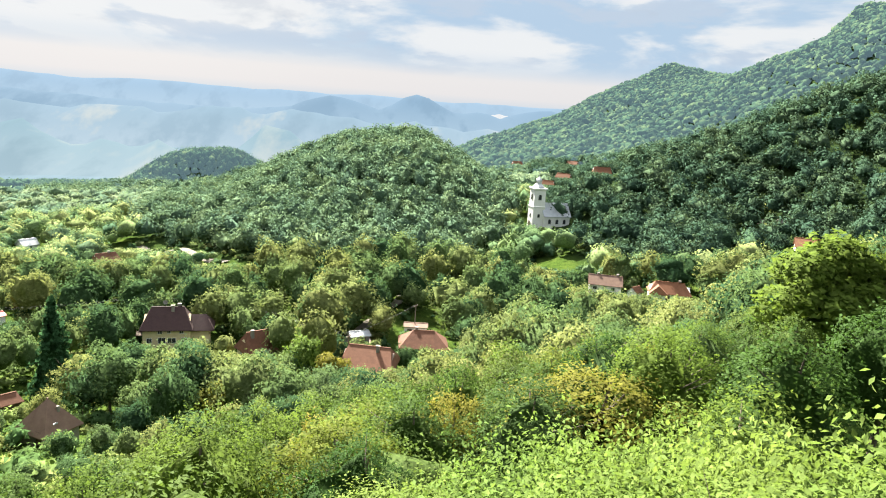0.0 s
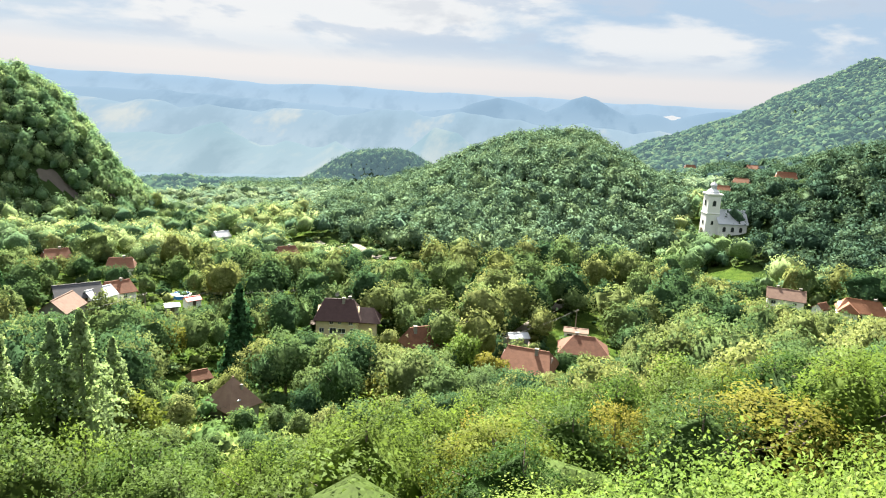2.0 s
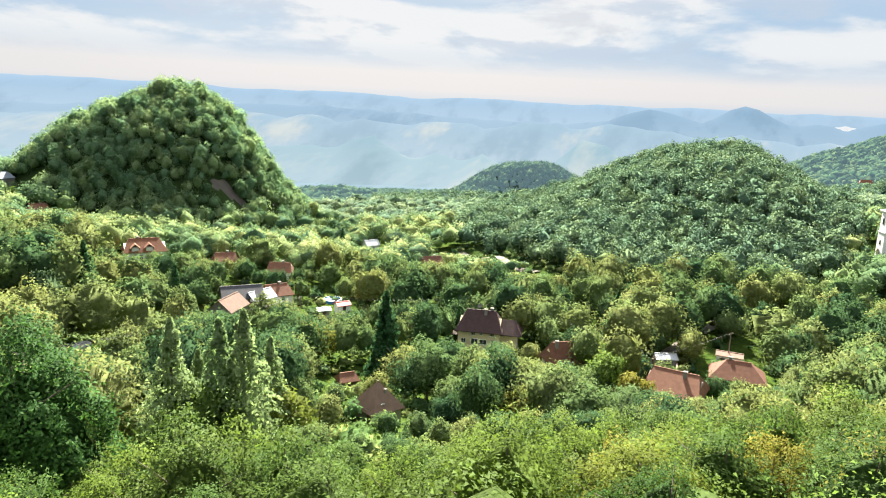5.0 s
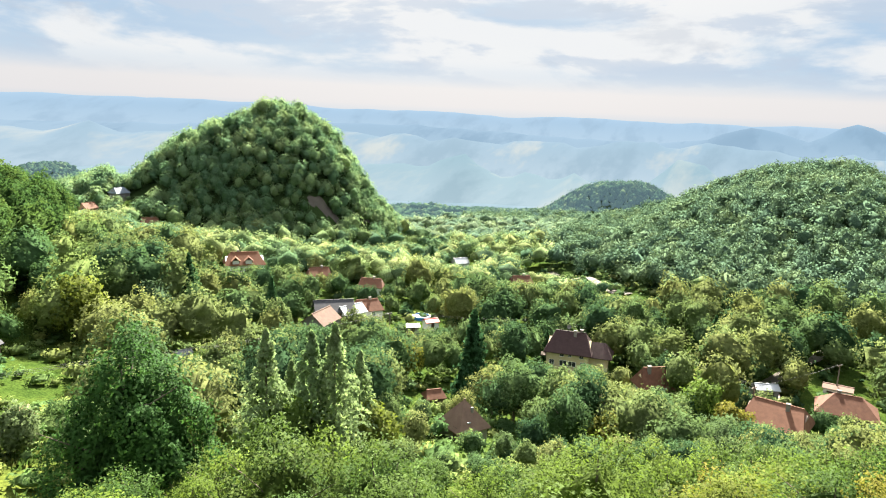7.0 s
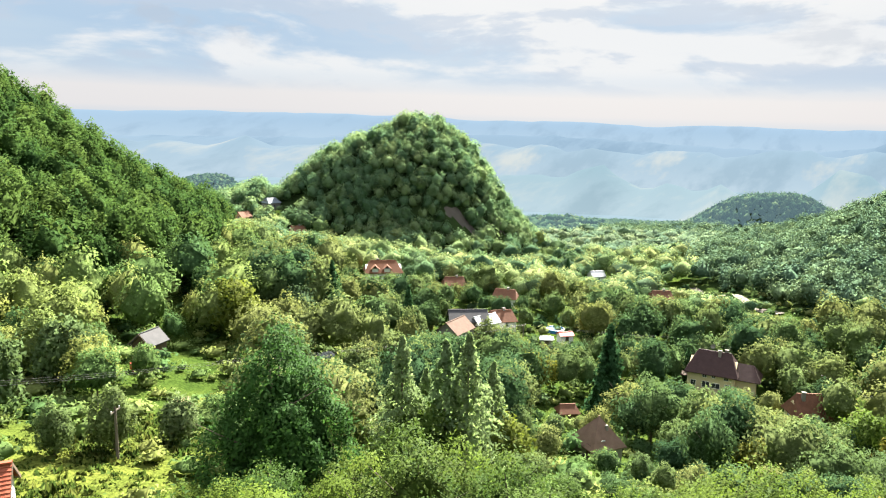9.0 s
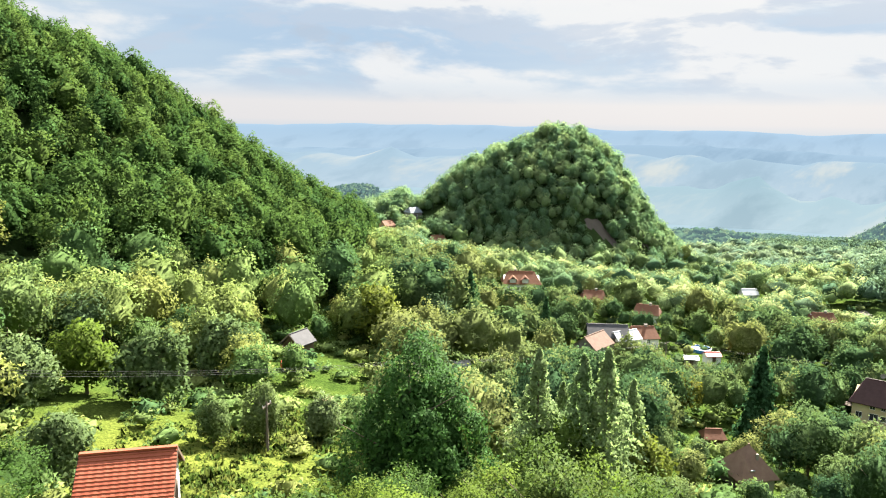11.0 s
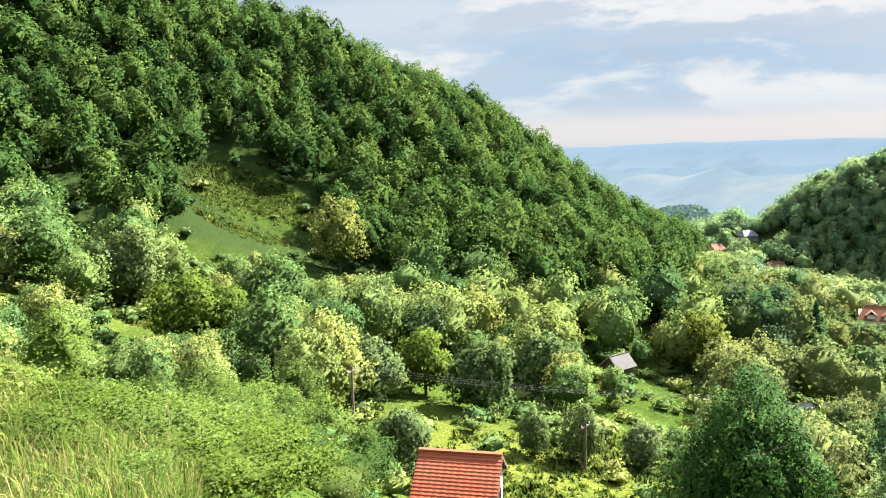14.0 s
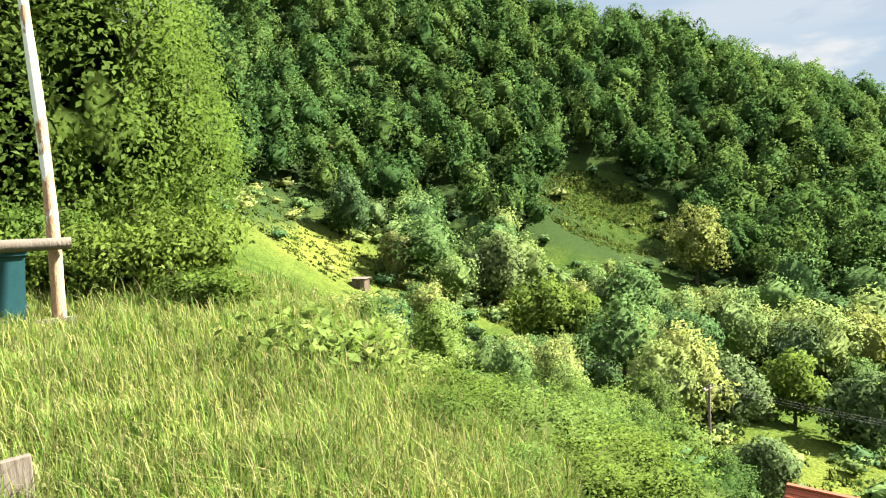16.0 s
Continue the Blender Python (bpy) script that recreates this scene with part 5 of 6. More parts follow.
    part("door", boxed((-0.3, 0.35, -0.87, -0.845, 0.05, 1.4)), DARK_WOOD, hut)
    tagged(hut, "small grey plank hut with a flat roof on the meadow", "hut")
    for az, el in ((-9.3, -5.35), (-10.6, -4.75), (-6.9, -4.1), (-11.2, -3.7), (-13.5, -4.6)):
        house("house", "far house with an orange roof beyond the church", az, lifted(az, el, 6.0, 380), az * 7 % 40 - 20, 11, 7, 2.6, 3.2, W2, R2, 0.5, 1.0, [("f", -2, 0.8, 1, 1.2), ("f", 2, 0.8, 1, 1.2)], [], group="houses beyond the church", show=1.2)


def strip(name, label, mat, points, width, lift=0.06):
    """A track laid on the land along points (azimuth, distance)."""
    pts = [polar(*p) for p in points]
    fine = []
    for (a, b), (c, e) in zip(pts, pts[1:]):
        fine += [(a + (c - a) * t, b + (e - b) * t) for t in np.linspace(0, 1, 14, endpoint=False)]
    fine.append(pts[-1])
    V = []
    for i, (x, y) in enumerate(fine):
        q, r = fine[max(i - 1, 0)], fine[min(i + 1, len(fine) - 1)]
        n = unit(np.array([-(r[1] - q[1]), r[0] - q[0]]))
        for k in (-0.5, -0.17, 0.17, 0.5):
            px, py = x + n[0] * width * k, y + n[1] * width * k
            V.append((px, py, float(land(px, py)) + lift + 0.35))
    F = [(i * 4 + j, i * 4 + j + 1, i * 4 + j + 5, i * 4 + j + 4) for i in range(len(fine) - 1) for j in range(3)]
    return tagged(new(name, mesh_of(name, V, F, [mat], smooth=True)), label, "track", kind="structure")


def power_lines():
    rng = np.random.RandomState(8)
    tops = {}

    def post(key, az, el, h=7.5, near=30):
        d = lifted(az, el, h, near)
        x, y, g = on_land(az, d)
        ob = new("utility_pole")
        ob.matrix_world = pose(x, y, g)
        me = tube([(0, 0, -0.5), (0, 0, h * 0.5), (0.02, 0, h)], [0.16, 0.13, 0.10], 9)
        part("post", mesh_of("post", me[0], me[1], [GREY_WOOD], smooth=True), None, ob)
        part("crossarm", boxed((-0.8, 0.8, -0.05, 0.05, h - 0.45, h - 0.33)), GREY_WOOD, ob).matrix_local = pose(0, 0, 0, 0, 0, az + 60)
        for u in (-0.7, 0.0, 0.7):
            c, s = math.cos(radians(az + 60)), math.sin(radians(az + 60))
            part("insulator", solid([ring(0.05, h - 0.33, 8, u * c, u * s), ring(0.06, h - 0.2, 8, u * c, u * s), ring(0.03, h - 0.14, 8, u * c, u * s)]), WHITE_WALL, ob)
        tagged(ob, "grey wooden utility pole with a crossarm", "pole", "utility poles")
        tops[key] = [Vector((x + u * math.cos(radians(az + 60)), y + u * math.sin(radians(az + 60)), g + h - 0.15)) for u in (-0.7, 0.0, 0.7)]

    post("a", 112.4, -10.3, 5.0, 66)
    post("c", 86, -16.9, near=66)
    post("d", 57.5, -18.4, near=80)
    post("e", 34.8, -15.7)
    post("f", 21.0, -15.6)
    post("g", 67.0, -21.0, 5.0, 52)
    post("h", 12.4, -16.8)
    post("i", 0.4, -16.0)
    post("j", 107.7, -6.0, 4.0, 112)
    post("k", 5.8, -18.6)
    bundle = []
    for p, q in (("a", "c"), ("c", "d"), ("d", "e"), ("e", "f"), ("f", "h"), ("h", "k"), ("k", "i")):
        for u, v in zip(tops[p], tops[q]):
            bm_pts = [u.lerp(v, t) - Vector((0, 0, 4 * t * (1 - t) * 0.012 * (u - v).length)) for t in np.linspace(0, 1, 13)]
            v2, f2 = tube([tuple(w) for w in bm_pts], [0.014] * 13, 4)
            cable = new("power_cable", mesh_of("power_cable", v2, f2, [WIRE]))
            tagged(cable, "thin black overhead power cable between poles", "cable", "overhead cables")


red_house()
farmhouse()
church()
village()
power_lines()
strip("road", "pale village road below the church", GRAVEL, [(-5.9, 238), (-6.9, 233), (-7.8, 228)], 2.0)
strip("road_bend", "pale bend of the village road among trees", GRAVEL, [(-2.5, 292), (-3.3, 276)], 2.0)
strip("track", "gravel track along the foot of the hill", GRAVEL, [(-24.4, 268), (-26.5, 266), (-28.0, 262)], 2.5)
strip("lane", "pale lane through the village yards", GRAVEL, [(6.2, 147), (4.0, 165), (2.0, 180), (0.5, 205)], 2.6)
bend = [(21.9, reach(21.9, -12.0, 150)), (18.7, reach(18.7, -12.3, 150)), (15.7, reach(15.7, -13.2, 150))]
strip("hill_track", "bare tan track along the foot of the round hill", GRAVEL, bend, 3.2)
CLEARINGS += [(az, d, 9, 3) for az, d in bend]
SIGHTS += [(az - 1.6, az + 1.6, d - 2, math.degrees(math.atan2(float(land(*polar(az, d))) - EYE - 0.3, d))) for az, d in bend]
strip("path", "bare brown soil strip in a garden", plain("bare soil", (0.20, 0.12, 0.08), (0.34, 0.22, 0.15), 0.8, 0.95), [(60.0, 92), (62.4, 95)], 3.0)


def patch(name, label, mat, az, d, w, e, turn=0.0, seed=1, lift=0.35):
    """Bare ground with a ragged edge, lying on the slope."""
    rng = np.random.RandomState(seed)
    cx, cy = polar(az, d)
    n, m = 40, 6
    edge = 1 + 0.22 * np.convolve(rng.normal(0, 1, n), np.ones(3) / 3, "same")
    V, F = [], []
    c, s = math.cos(radians(az + turn)), math.sin(radians(az + turn))
    for k in range(1, m + 1):
        for i in range(n):
            q, r = 6.28318 * i / n, k / m * edge[i]
            u, v = w * r * math.cos(q), e * r * math.sin(q)
            x, y = cx + u * c - v * s, cy + u * s + v * c
            V.append((x, y, float(land(x, y)) + lift))
    V.append((cx, cy, float(land(cx, cy)) + lift))
    for k in range(m - 1):
        for i in range(n):
            j = (i + 1) % n
            F += [(k * n + i, (k + 1) * n + i, (k + 1) * n + j), (k * n + i, (k + 1) * n + j, k * n + j)]
    F += [(len(V) - 1, i, (i + 1) % n) for i in range(n)]
    return tagged(new(name, mesh_of(name, V, F, [mat], smooth=True)), label, "ground", kind="structure")


patch("scree_slope", "bare grey brown scree under the knob", SCREE, 40.2, reach(40.2, -8.5, 250), 8.0, 3.2, 10, 2, 0.8)
patch("scree_streak", "narrow bare scree streak on the knob", SCREE, 37.0, reach(37.0, -8.6, 250), 2.0, 6.0, 40, 3, 0.8)

# ---- planting ----
near_trees()
thicket("slope_undergrowth", 12, 33, 2.7, 1200, 0.07, LEAF_NEAR, 31)
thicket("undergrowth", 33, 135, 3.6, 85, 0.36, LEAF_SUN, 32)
thicket("valley_undergrowth", 135, 290, 5.0, 16, 0.8, LEAF, 33)
meadow_tufts()
in_valley = lambda x, y, d, az: ~on_hill(x, y, d, az)
orchard = [tree_meshes(200 + i, 4.2, 9.5, 1.0, 20, 1700, 0.30, LEAF, (0.1, 0.5)[i % 2]) for i in range(8)]
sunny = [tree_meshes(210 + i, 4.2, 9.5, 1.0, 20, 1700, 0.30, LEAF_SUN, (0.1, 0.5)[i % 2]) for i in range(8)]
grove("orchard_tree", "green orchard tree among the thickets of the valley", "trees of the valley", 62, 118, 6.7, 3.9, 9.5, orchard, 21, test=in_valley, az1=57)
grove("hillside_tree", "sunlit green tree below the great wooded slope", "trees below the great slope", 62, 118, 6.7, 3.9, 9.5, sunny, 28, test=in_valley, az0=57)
woods("valley_trees", "mixed green orchard trees and thickets filling the valley", 118, 215, 6.6, 3.9, 9.5, 700, 0.36, 18, LEAF, 41, test=in_valley, wide=(0.5, 1.4), az1=57, core=0.84)
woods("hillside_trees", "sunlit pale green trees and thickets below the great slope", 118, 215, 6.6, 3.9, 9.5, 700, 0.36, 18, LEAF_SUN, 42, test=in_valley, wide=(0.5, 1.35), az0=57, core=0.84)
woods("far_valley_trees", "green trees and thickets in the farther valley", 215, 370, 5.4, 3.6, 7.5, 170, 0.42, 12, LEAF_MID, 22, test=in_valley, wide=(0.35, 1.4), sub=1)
woods("valley_end_trees", "green trees in the distant valley, paled by haze", 370, 520, 6.4, 4.0, 6.5, 60, 0.7, 9, LEAF_HAZE, 27, test=in_valley, wide=(0.5, 1.4), sub=1)
woods("slope_wood", "dense dark green beech wood on the great slope", 100, 330, 5.0, 4.3, 14.0, 440, 0.54, 20, LEAF_WOOD, 23, az0=54, test=on_hill, cone=0.3, wide=(0.55, 1.12), base=0.12, deep=0.5, sub=1, core=0.76)
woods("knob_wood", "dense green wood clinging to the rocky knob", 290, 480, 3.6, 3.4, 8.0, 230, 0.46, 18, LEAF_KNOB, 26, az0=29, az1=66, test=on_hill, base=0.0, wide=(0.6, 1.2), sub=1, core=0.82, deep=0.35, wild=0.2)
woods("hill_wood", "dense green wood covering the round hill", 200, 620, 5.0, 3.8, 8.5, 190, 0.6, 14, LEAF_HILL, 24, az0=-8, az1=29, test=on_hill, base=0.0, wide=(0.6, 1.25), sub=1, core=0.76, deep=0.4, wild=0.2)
woods("church_wood", "dense green wood on the hill beside the church, darkened as in shade", 200, 620, 5.2, 4.2, 9.5, 230, 0.62, 16, LEAF_SHADE, 44, az1=-8, test=on_hill, base=0.05, wide=(0.55, 1.2), sub=1, core=0.76, deep=0.45)
on_cone = lambda x, y, d, az: (az > 9) & (az < 29) & (d < 820)
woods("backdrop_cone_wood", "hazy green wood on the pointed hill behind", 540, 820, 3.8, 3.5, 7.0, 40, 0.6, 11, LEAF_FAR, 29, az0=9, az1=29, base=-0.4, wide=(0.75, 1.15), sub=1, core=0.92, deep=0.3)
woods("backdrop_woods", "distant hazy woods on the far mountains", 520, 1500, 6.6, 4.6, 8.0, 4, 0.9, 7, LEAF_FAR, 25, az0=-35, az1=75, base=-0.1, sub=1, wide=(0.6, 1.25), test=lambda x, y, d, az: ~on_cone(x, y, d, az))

# ---- single trees ----
def single_trees():
    def at(az, el, h, near=20.0):
        d = lifted(az, el, h, near)
        return on_land(az, d)
    big = tree_meshes(301, 7.2, 16.5, -3.0, 46, 19000, 0.2, LEAF_DARK, 0.6, 0.3, 9, 0.7, 3, False, deep=0.5)
    x, y, g = on_land(54.6, 50)
    top = EYE + 50 * math.tan(radians(-15.7))
    stand("walnut_tree", big, x, y, g, 20, 1.0, "tall dense dark green tree on the slope", tall=(top - g) / 16.5)
    larch = [conifer_meshes(310 + i, 4.6, 15.5, 0.4, 19, 7000, 0.28, LARCH, 0.0) for i in range(2)]
    for i, (az, el, k) in enumerate(((44.7, -17.7, 1.0), (41.1, -17.9, 1.0), (39.2, -18.0, 1.05), (37.1, -18.7, 0.85), (42.7, -19.4, 0.8))):
        x, y, g = at(az, el, 15.5 * k, 60)
        stand("larch", larch[i % 2], x, y, g, i * 80, k, "slender grey-green larch with feathery branches", "larch", "larches below the slope")
    spruce = [conifer_meshes(320 + i, 5.0, 16.5, 0.6, 15, 3000, 0.6, NEEDLE) for i in range(2)]
    for i, (az, el, h, near) in enumerate(((27.8, -15.3, 16.5, 100), (25.0, -13.7, 9.0, 150), (50.5, -12.0, 13, 150), (44.3, -13.0, 12, 150), (31.5, -10.4, 11, 200), (21.8, -16.4, 8.0, 120), (9.0, -14.0, 10, 150), (61.5, -9.6, 12, 150))):
        x, y, g = at(az, el, h, near)
        stand("spruce", spruce[i % 2], x, y, g, i * 50, h / 16.5, "dark green spruce with drooping tiers", "spruce", "spruces in the valley", tall=1.0)
    gold = tree_meshes(330, 7.0, 15.5, -0.5, 34, 4200, 0.4, LEAF_GOLD, 0.1, 0.28, 8)
    x, y, g = at(86.6, -3.4, 15.0, 110)
    stand("golden_tree", gold, x, y, g, 0, 1.0, "broad tree with golden brown foliage at the meadow edge")
    yellow = [tree_meshes(340 + i, 4.6, 10.0, -0.6, 15, 2400, 0.46, LEAF_YELLOW, 0.2, 0.25, 7) for i in range(2)]
    bright = [tree_meshes(345 + i, 4.4, 10.0, -0.6, 15, 2400, 0.46, LEAF_BRIGHT, 0.2, 0.25, 7) for i in range(2)]
    willow = [tree_meshes(350 + i, 4.0, 9.0, -1.0, 14, 2400, 0.46, LEAF_GREY, 0.2, 0.2, 7) for i in range(2)]
    green = [tree_meshes(355 + i, 4.2, 12.0, -1.0, 16, 2400, 0.46, LEAF, 0.3, 0.25, 7) for i in range(3)]
    rows = [(58.4, -12.0, 11.5, yellow, 80), (36.2, -22.2, 8.5, yellow, 50), (43.2, -22.2, 9.5, bright, 50), (9.2, -18.7, 9.5, bright, 60), (7.2, -20.0, 7.5, yellow, 60), (16.0, -22.0, 7.5, yellow, 50),
            (12.6, -20.0, 9.0, green, 60), (70.0, -14.2, 10.0, willow, 60), (75.5, -14.6, 9.0, willow, 60), (80.0, -13.6, 9.0, bright, 60), (84.5, -14.4, 8.0, willow, 50), (98.5, -8.4, 11.0, bright, 60), (103.0, -6.0, 9.0, willow, 60),
            (113.6, -1.6, 12.0, green, 128), (110.0, -4.0, 9.0, green, 114), (92.5, -9.3, 8.0, bright, 60), (95.6, -9.6, 9.0, bright, 60), (101.6, -4.5, 13.0, green, 110), (82.0, -19.6, 6.0, willow, 50), (67.2, -19.4, 6.5, green, 50),
            (62.6, -20.6, 5.0, willow, 50), (71.2, -20.0, 5.0, green, 50), (48.0, -19.8, 8.0, willow, 60), (33.6, -17.6, 8.0, yellow, 90), (37.8, -15.5, 9.0, green, 120), (43.9, -14.6, 10.0, green, 120), (-12.6, -13.6, 9.0, bright, 120), (-9.0, -12.5, 11.0, green, 120), (-6.0, -11.9, 12.5, green, 120)]
    for i, (az, el, h, kind, near) in enumerate(rows):
        x, y, g = at(az, el, h, near)
        mesh = kind[i % len(kind)]
        full = 12.0 if kind is green else 9.0 if kind is willow else 10.0
        label = {id(yellow): "round broadleaf tree with yellowish foliage", id(bright): "bright yellow-green round broadleaf tree", id(willow): "grey-green bushy willow among thickets", id(green): "full green broadleaf tree in the valley"}[id(kind)]
        stand("tree", mesh, x, y, g - 0.2, i * 67, h / full, label, group="single trees in the valley")
    # yellowing trees on the near slope
    turned = [tree_meshes(380 + i, 2.9, 7.5, -0.6, 26, 7000, 0.1, LEAF_YELLOW, 0.2, 0.16, 8, 0.5, tri=False, deep=0.55) for i in range(2)]
    for i, (az, d, el, k) in enumerate(((6.0, 19.0, -24.3, 0.8), (-3.5, 24.0, -22.3, 0.6), (-15.0, 20.0, -19.0, 1.1))):
        x, y, g = on_land(az, d)
        stand("tree", turned[i % 2], x, y, g, i * 75, k, "broadleaf tree with yellow and orange tinged leaves", group="trees on the near slope", tall=(EYE + d * math.tan(radians(el)) - g) / 7.5 / k)
    # tall tree at the edge of the near slope
    oak = tree_meshes(360, 4.0, 9.5, -1.0, 18, 7000, 0.3, LEAF_BRIGHT, 0.45, 0.2, 8)
    x, y, g = on_land(-30.6, 40)
    stand("tree", oak, x, y, g, 10, 1.0, "sunlit yellow-green tree rising above the slope", tall=(EYE + 40 * math.tan(radians(-6.9)) - g) / 9.5)
    # the trees beside the terrace
    side = [tree_meshes(370 + i, 3.4, 9.0, -2.2, 26, 26000, 0.085, LEAF_BRIGHT, 0.2, 0.16, 10, 0.6, 3, tri=False, deep=0.6, fray=0.22) for i in range(2)]
    for i, (az, d, k) in enumerate(((129.0, 22, 0.95), (132.5, 19.0, 1.12), (138.0, 19.5, 1.2), (143, 18, 1.1), (126.5, 29, 0.85))):
        x, y, g = on_land(az, d)
        stand("hornbeam", side[i % 2], x, y, g, i * 100, k, "leafy sunlit light green tree beside the terrace", group="trees beside the terrace")


def shrub(seed, R, H, leaves, size, mat, lobes=9, core=0.7):
    rng = np.random.RandomState(seed)
    v, f, t, nn = crown(rng, R, 0.05, H, lobes, leaves, size, 2, core=core, fray=0.35, wild=0.45)
    wv, wf = wood(rng, H, R, 0.025, 9, 0.05)
    return mesh_of("stems", wv, wf, [BARK], smooth=True), mesh_of("leaves", v, f, [mat], {"tint": t}, normals=nn)


def bush(meshes, az, d, turn, size, label, tall=1.0, sink=0.1, name="shrub"):
    x, y, g = on_land(az, d)
    if az > 95:                 # the view over the rim to the meadows stays open
        reach_up = EYE + d * math.tan(radians(float(np.interp(az, [97, 105, 113, 120, 122, 125], [-16, -14.5, -11.5, -9.8, -8.0, 0]))))
        sink = max(sink, g + 2.0 * size * tall - reach_up) if name == "shrub" else max(sink, g + 1.0 * size * tall - reach_up) if name == "weed_clump" else sink
    ob = new(name)
    part("stems", meshes[0], None, ob)
    part("leaves", meshes[1], None, ob)
    ob.matrix_world = pose(x, y, g - sink, 0, 0, turn) @ Matrix.Diagonal((size, size, size * tall, 1))
    return tagged(ob, label, "shrub", "shrubs along the rim")


def rim_shrubs():
    bright = [shrub(400 + i, 1.5, 2.2, 9500, 0.046, LEAF_RIM, 18, 0.88) for i in range(2)]
    big_leaf = shrub(410, 1.0, 2.1, 620, 0.085, LEAF_RIM, 12, 0.15)
    weeds = [shrub(420 + i, 0.9, 1.0, 4200, 0.05, LEAF_BRIGHT, 14, 0.7) for i in range(2)]
    pale = [shrub(430 + i, 1.3, 1.6, 7000, 0.045, (LEAF_RIM, LEAF_BRIGHT)[i], 18, 0.75) for i in range(2)]
    # thicket below the terrace, seen over its leaves
    for i, (az, d, top) in enumerate(((-17, 8.2, -24.8), (-23, 7.4, -24.2), (-29, 6.8, -22.8), (-34, 6.2, -21.8), (-11, 8.8, -26.2), (-5, 9.2, -28.6), (-20, 10.4, -23.8), (-28, 9.4, -22.0), (-39, 6.0, -20.5),
                                      (-20, 5.6, -27.0), (-27, 5.2, -26.0), (-33, 4.8, -25.0), (-13, 6.2, -29.0), (-39, 4.6, -23.5), (1, 9.6, -30.8), (-7, 6.6, -32.0))):
        x, y, g = on_land(az, d)
        h = EYE + d * math.tan(radians(top)) - g
        bush(bright[i % 2], az, d, i * 77, 1.0, "bright yellow-green leafy shrub below the terrace", max(0.3, h / 2.15))
    x, y, g = on_land(116.6, 7.3)
    bush(big_leaf, 116.6, 7.3, 30, 1.0, "young tree with large pale green leaves at the rim", 0.85, g - EYE - 7.3 * math.tan(radians(-8.9)) + 1.75, "sapling")
    bush(big_leaf, 113.4, 7.6, 130, 0.7, "young tree with large pale green leaves at the rim", 0.8, 0.6, "sapling")
    for i, (az, d, k, t) in enumerate(((122, 13, 1.0, 0.9), (126, 12.5, 1.2, 1.2), (129.5, 12.2, 1.1, 1.1), (132.5, 12.5, 1.0, 1.2), (120, 11.5, 0.8, 0.6), (124, 11.0, 0.8, 0.8), (136, 13.5, 1.2, 1.3), (119.0, 14, 0.9, 0.6), (116, 10.0, 0.9, 0.8), (139, 13.5, 1.2, 1.2))):
        bush(weeds[i % 2], az, d, i * 61, k, "tall green weeds under the trees beside the terrace", t, 0.1, "weed_clump")
    for i, (az, d, k, t) in enumerate(((111, 9.4, 0.7, 0.7), (106.5, 8.2, 0.6, 0.7), (101, 7.4, 0.7, 0.6), (97, 6.6, 0.6, 0.6), (113, 12.5, 1.1, 0.9), (107, 12.5, 1.2, 1.0), (100, 11.5, 1.1, 0.9), (108.5, 6.4, 0.45, 0.6), (103, 5.4, 0.4, 0.6), (94, 8.5, 0.8, 0.7))):
        bush(pale[i % 2], az, d, i * 47, k, "dense pale green shrub on the steep rim", t, 0.2)


# ---- the terrace ----
def grass():
    rng = np.random.RandomState(9)
    V, F, T, U, n0 = [], [], [], [], 0
    n = 98000
    az, d = np.radians(rng.uniform(97, 150, n)), 1.9 + 13.5 * rng.uniform(0, 1, n) ** 1.35
    x, y = -d * np.sin(az), d * np.cos(az)
    s = EDGE.x * x + EDGE.y * y - RIM
    keep = s < 2.2
    x, y, d = x[keep], y[keep], d[keep]
    z = land(x, y)
    n = len(x)
    clump = np.sin(x * 2.1 + 1.3 * np.sin(y * 1.7)) * np.sin(y * 2.6 + x * 0.7)
    h = (0.12 + 0.08 * clump + rng.gamma(2.0, 0.045, n)) * (1 + 0.02 * d)
    a, lean = rng.uniform(0, 6.28, n), rng.uniform(0.2, 0.8, n)
    w = 0.0014 + 0.00038 * d + 0.0014 * rng.rand(n)
    ux, uy = np.cos(a), np.sin(a)
    root = np.stack([x, y, z - 0.02], -1)
    side = np.stack([-uy * w, ux * w, 0 * w], -1)
    mid = root + np.stack([ux * h * lean * 0.3, uy * h * lean * 0.3, h * 0.62], -1)
    tip = root + np.stack([ux * h * lean, uy * h * lean, h * (1.02 - 0.35 * lean)], -1)
    verts = np.stack([root - side, root + side, mid + side * 0.8, mid - side * 0.8, tip], 1).reshape(-1, 3)
    k = np.arange(n)[:, None] * 5
    tris = np.concatenate([k + [0, 1, 2], k + [0, 2, 3], k + [3, 2, 4]])
    tint = np.repeat(rng.uniform(0, 1, n), 5)
    hue = np.repeat(np.clip(rng.normal(0.35, 0.22, n) + 0.12 * clump, 0, 0.99) * 0.9, 5)
    ob = new("grass", mesh_of("grass", verts, tris, [GRASS], {"tint": tint, "hue": hue}))
    tagged(ob, "long sunlit meadow grass with dry stalks on the terrace", "grass", kind="stuff")


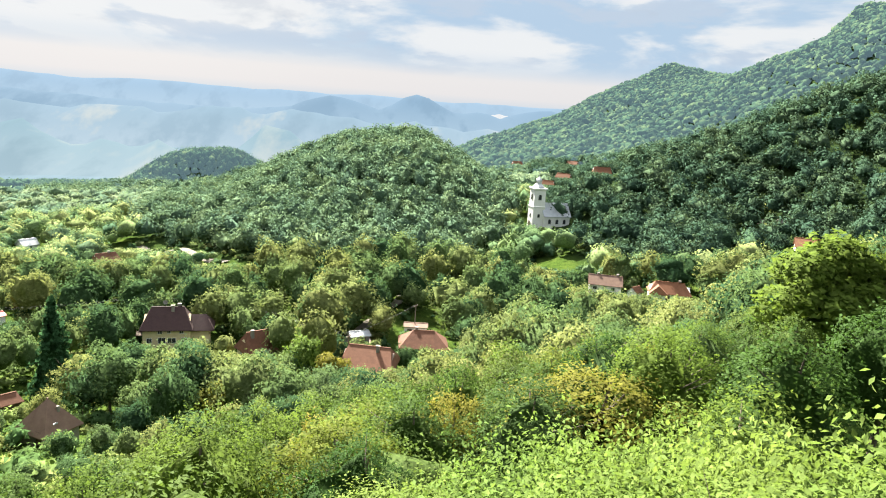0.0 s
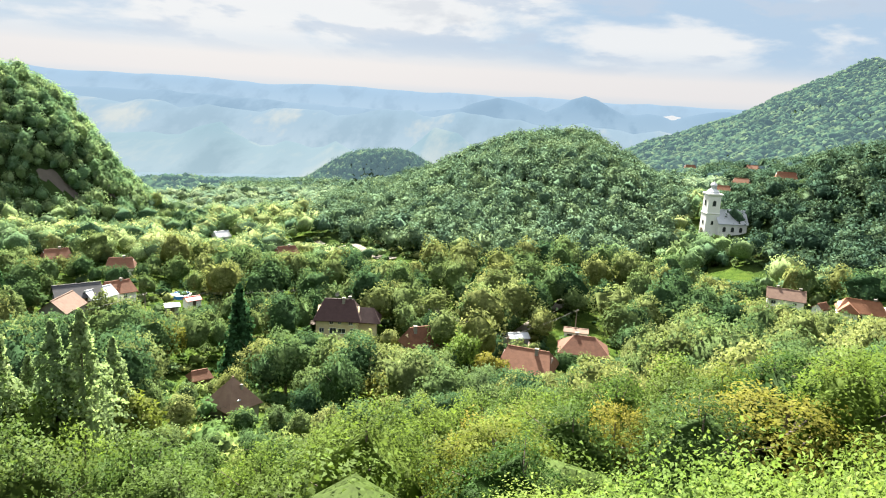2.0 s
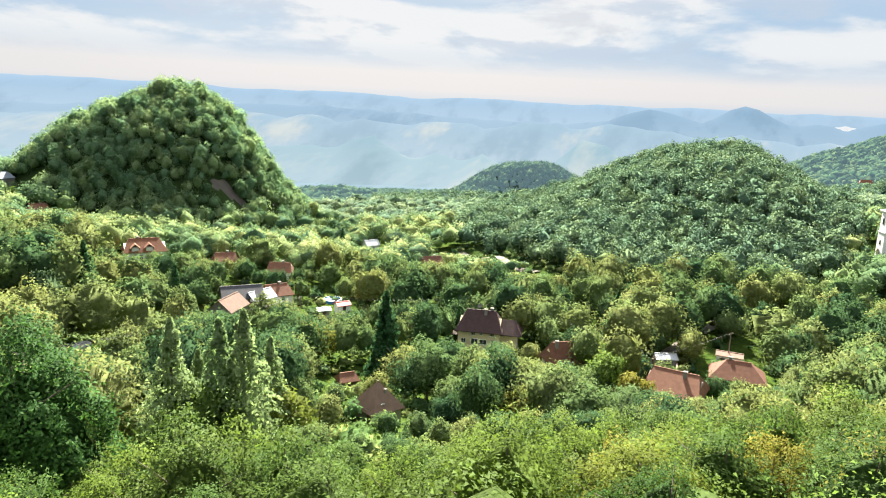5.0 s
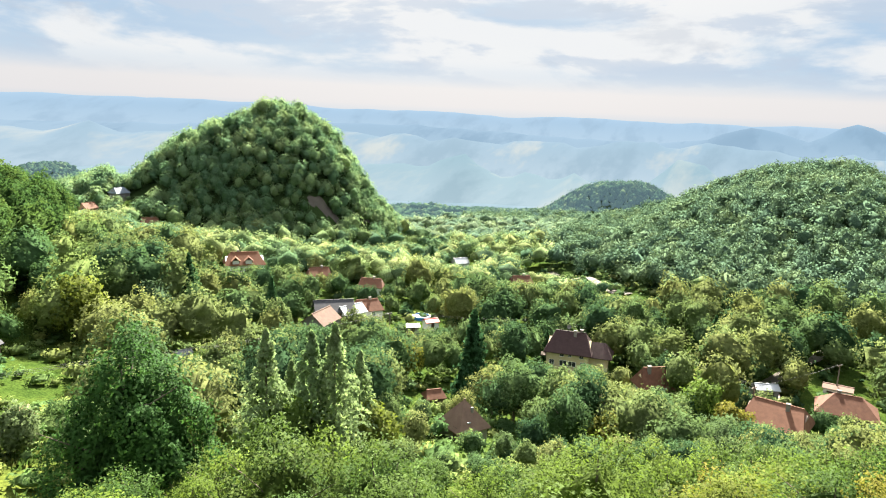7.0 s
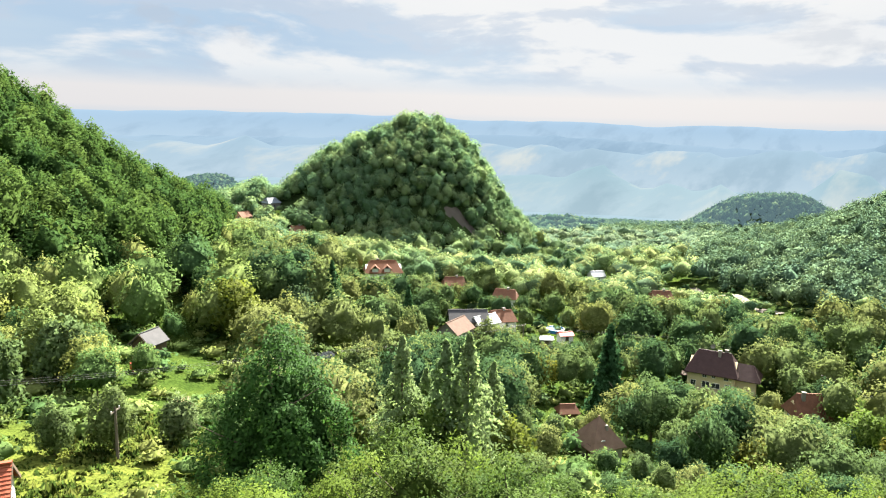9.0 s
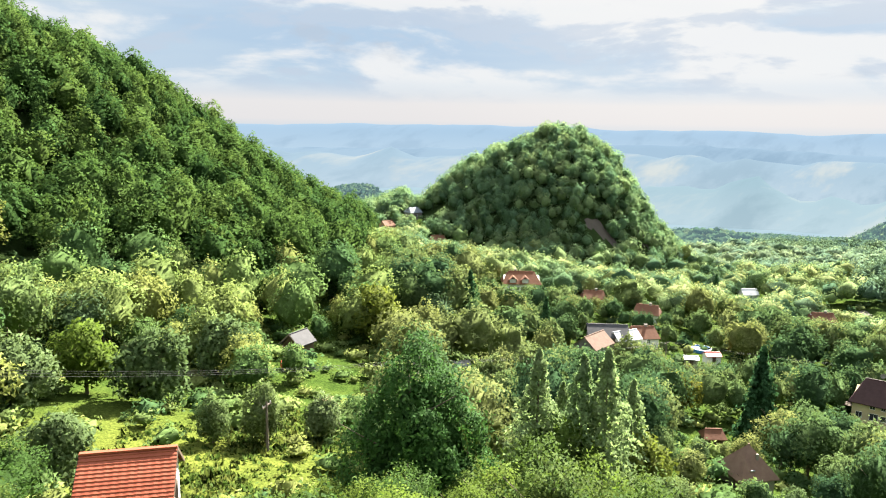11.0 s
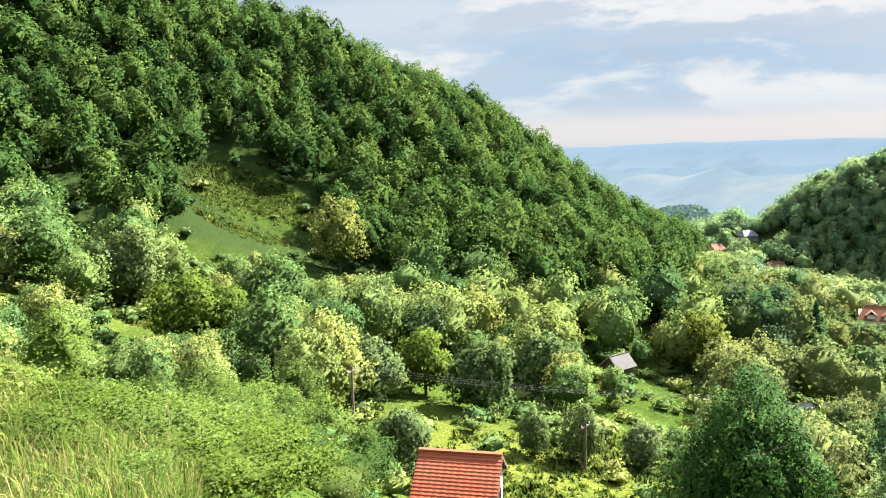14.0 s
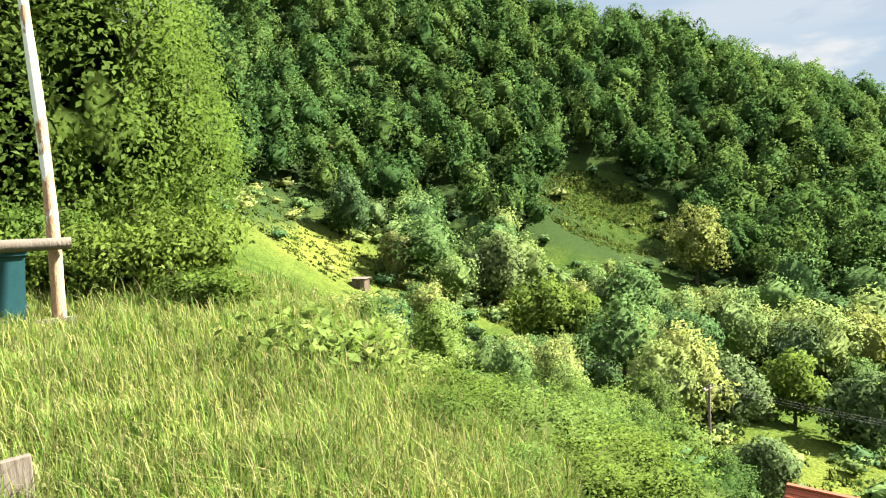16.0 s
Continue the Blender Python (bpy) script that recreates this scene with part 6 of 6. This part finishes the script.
def fence_post():
    az = 133.7
    d = 10.3
    x, y, g = on_land(az, d)
    ob = new("fence_pole")
    ob.matrix_world = pose(x, y, g, 0, 0, az)
    mat, tree, out = material("peeled log with white paint")
    pos = tree.nodes.new("ShaderNodeTexCoord").outputs["Object"]
    mapping = link_nodes(tree, "ShaderNodeMapping", Scale=(2.2, 2.2, 0.8))
    tree.links.new(pos, mapping.inputs["Vector"])
    big, fine = noise_of(tree, mapping.outputs[0], 2.2, 5, 0.65), noise_of(tree, mapping.outputs[0], 26, 4)
    col = ramp(tree, fine, [(0.3, (0.24, 0.13, 0.07)), (0.7, (0.46, 0.29, 0.18))])
    split = tree.nodes.new("ShaderNodeSeparateXYZ")
    tree.links.new(pos, split.inputs[0])
    paint = maths(tree, "ADD", big, maths(tree, "MULTIPLY", maths(tree, "MINIMUM", maths(tree, "SUBTRACT", split.outputs[2], 1.4), 1.2), 0.10))
    col = mixed(tree, ramp(tree, paint, [(0.57, (0, 0, 0)), (0.60, (1, 1, 1))]), col, (0.72, 0.70, 0.66))
    surf = link_nodes(tree, "ShaderNodeBsdfPrincipled", Roughness=0.8)
    bump = link_nodes(tree, "ShaderNodeBump", Strength=0.6, Distance=0.01)
    tree.links.new(fine, bump.inputs["Height"])
    tree.links.new(bump.outputs[0], surf.inputs["Normal"])
    tree.links.new(col, surf.inputs["Base Color"])
    tree.links.new(surf.outputs[0], out.inputs[0])
    zs = np.linspace(-0.5, 6.5, 16)
    rng = np.random.RandomState(4)
    v, f = tube([(0.04 * math.sin(z * 0.9), 0.02 * math.cos(z * 1.3), z) for z in zs], 0.083 - 0.006 * zs + rng.normal(0, 0.003, 16), 14)
    part("pole", mesh_of("pole", v, f, [mat], smooth=True), None, ob, "upright peeled log with flaking white paint")
    v, f = tube([(x0, 0.16 - 0.012 * x0, 1.02 - 0.035 * x0) for x0 in np.linspace(-3.2, 0.22, 9)], [0.085, 0.085, 0.08, 0.08, 0.08, 0.078, 0.078, 0.076, 0.074], 12)
    v[:, 1] -= 0.33
    part("rail", mesh_of("rail", v, f, [GREY_WOOD], smooth=True), None, ob, "weathered horizontal log rail")
    part("brace", boxed((-0.24, 0.2, -0.2, -0.12, 0.02, 0.12)), GREY_WOOD, ob)
    tagged(ob, "tall peeled log pole with white paint and rail", "pole")
    # wheeled bin behind the rail
    binx, biny, bg = on_land(136.9, 10.9)
    bin_ = new("wheelie_bin")
    bin_.matrix_world = pose(binx, biny, bg, 0, 0, 140)
    teal = plain("dark teal plastic", (0.012, 0.05, 0.06), (0.025, 0.085, 0.095), 1.5, 0.45, 0, 0.05)
    sq = lambda a, b, z: [(-a, -b, z), (a, -b, z), (a, b, z), (-a, b, z)]
    part("body", solid([sq(0.21, 0.25, 0.04), sq(0.27, 0.33, 0.86), sq(0.30, 0.36, 0.87), sq(0.30, 0.36, 0.91)]), teal, bin_)
    part("lid", solid([sq(0.31, 0.38, 0.915), sq(0.31, 0.38, 0.955), sq(0.24, 0.30, 0.99)]), teal, bin_)
    part("handle", boxed((-0.25, 0.25, 0.38, 0.42, 0.88, 0.92)), teal, bin_)
    for sx in (-0.24, 0.24):
        part("wheel", solid([ring(0.09, -0.03, 14), ring(0.1, 0, 14), ring(0.1, 0.03, 14), ring(0.09, 0.05, 14)]), WIRE, bin_).matrix_local = pose(sx, 0.28, 0.1, 0, 90)
    tagged(bin_, "dark teal plastic wheeled bin by the log rail", "bin")
    # two old boards standing in the grass
    for az2, d2, hh, ww, turn in ((135.7, 4.4, 0.34, 0.16, 12), (137.2, 4.45, 0.28, 0.18, 8)):
        bx, by, bz = on_land(az2, d2)
        bm = bmesh.new()
        box(bm, -ww / 2, ww / 2, -0.02, 0.02, -0.1, hh)
        bmesh.ops.bevel(bm, geom=list(bm.edges), offset=0.006, segments=1, affect="EDGES")
        me = bpy.data.meshes.new("wooden_board")
        bm.to_mesh(me)
        bm.free()
        me.materials.append(GREY_WOOD)
        ob = new("wooden_board", me)
        ob.matrix_world = pose(bx, by, bz, 0, 0, az2 + turn)
        tagged(ob, "short weathered grey board standing in grass", "board", "boards in the grass")


single_trees()
rim_shrubs()
grass()
fence_post()
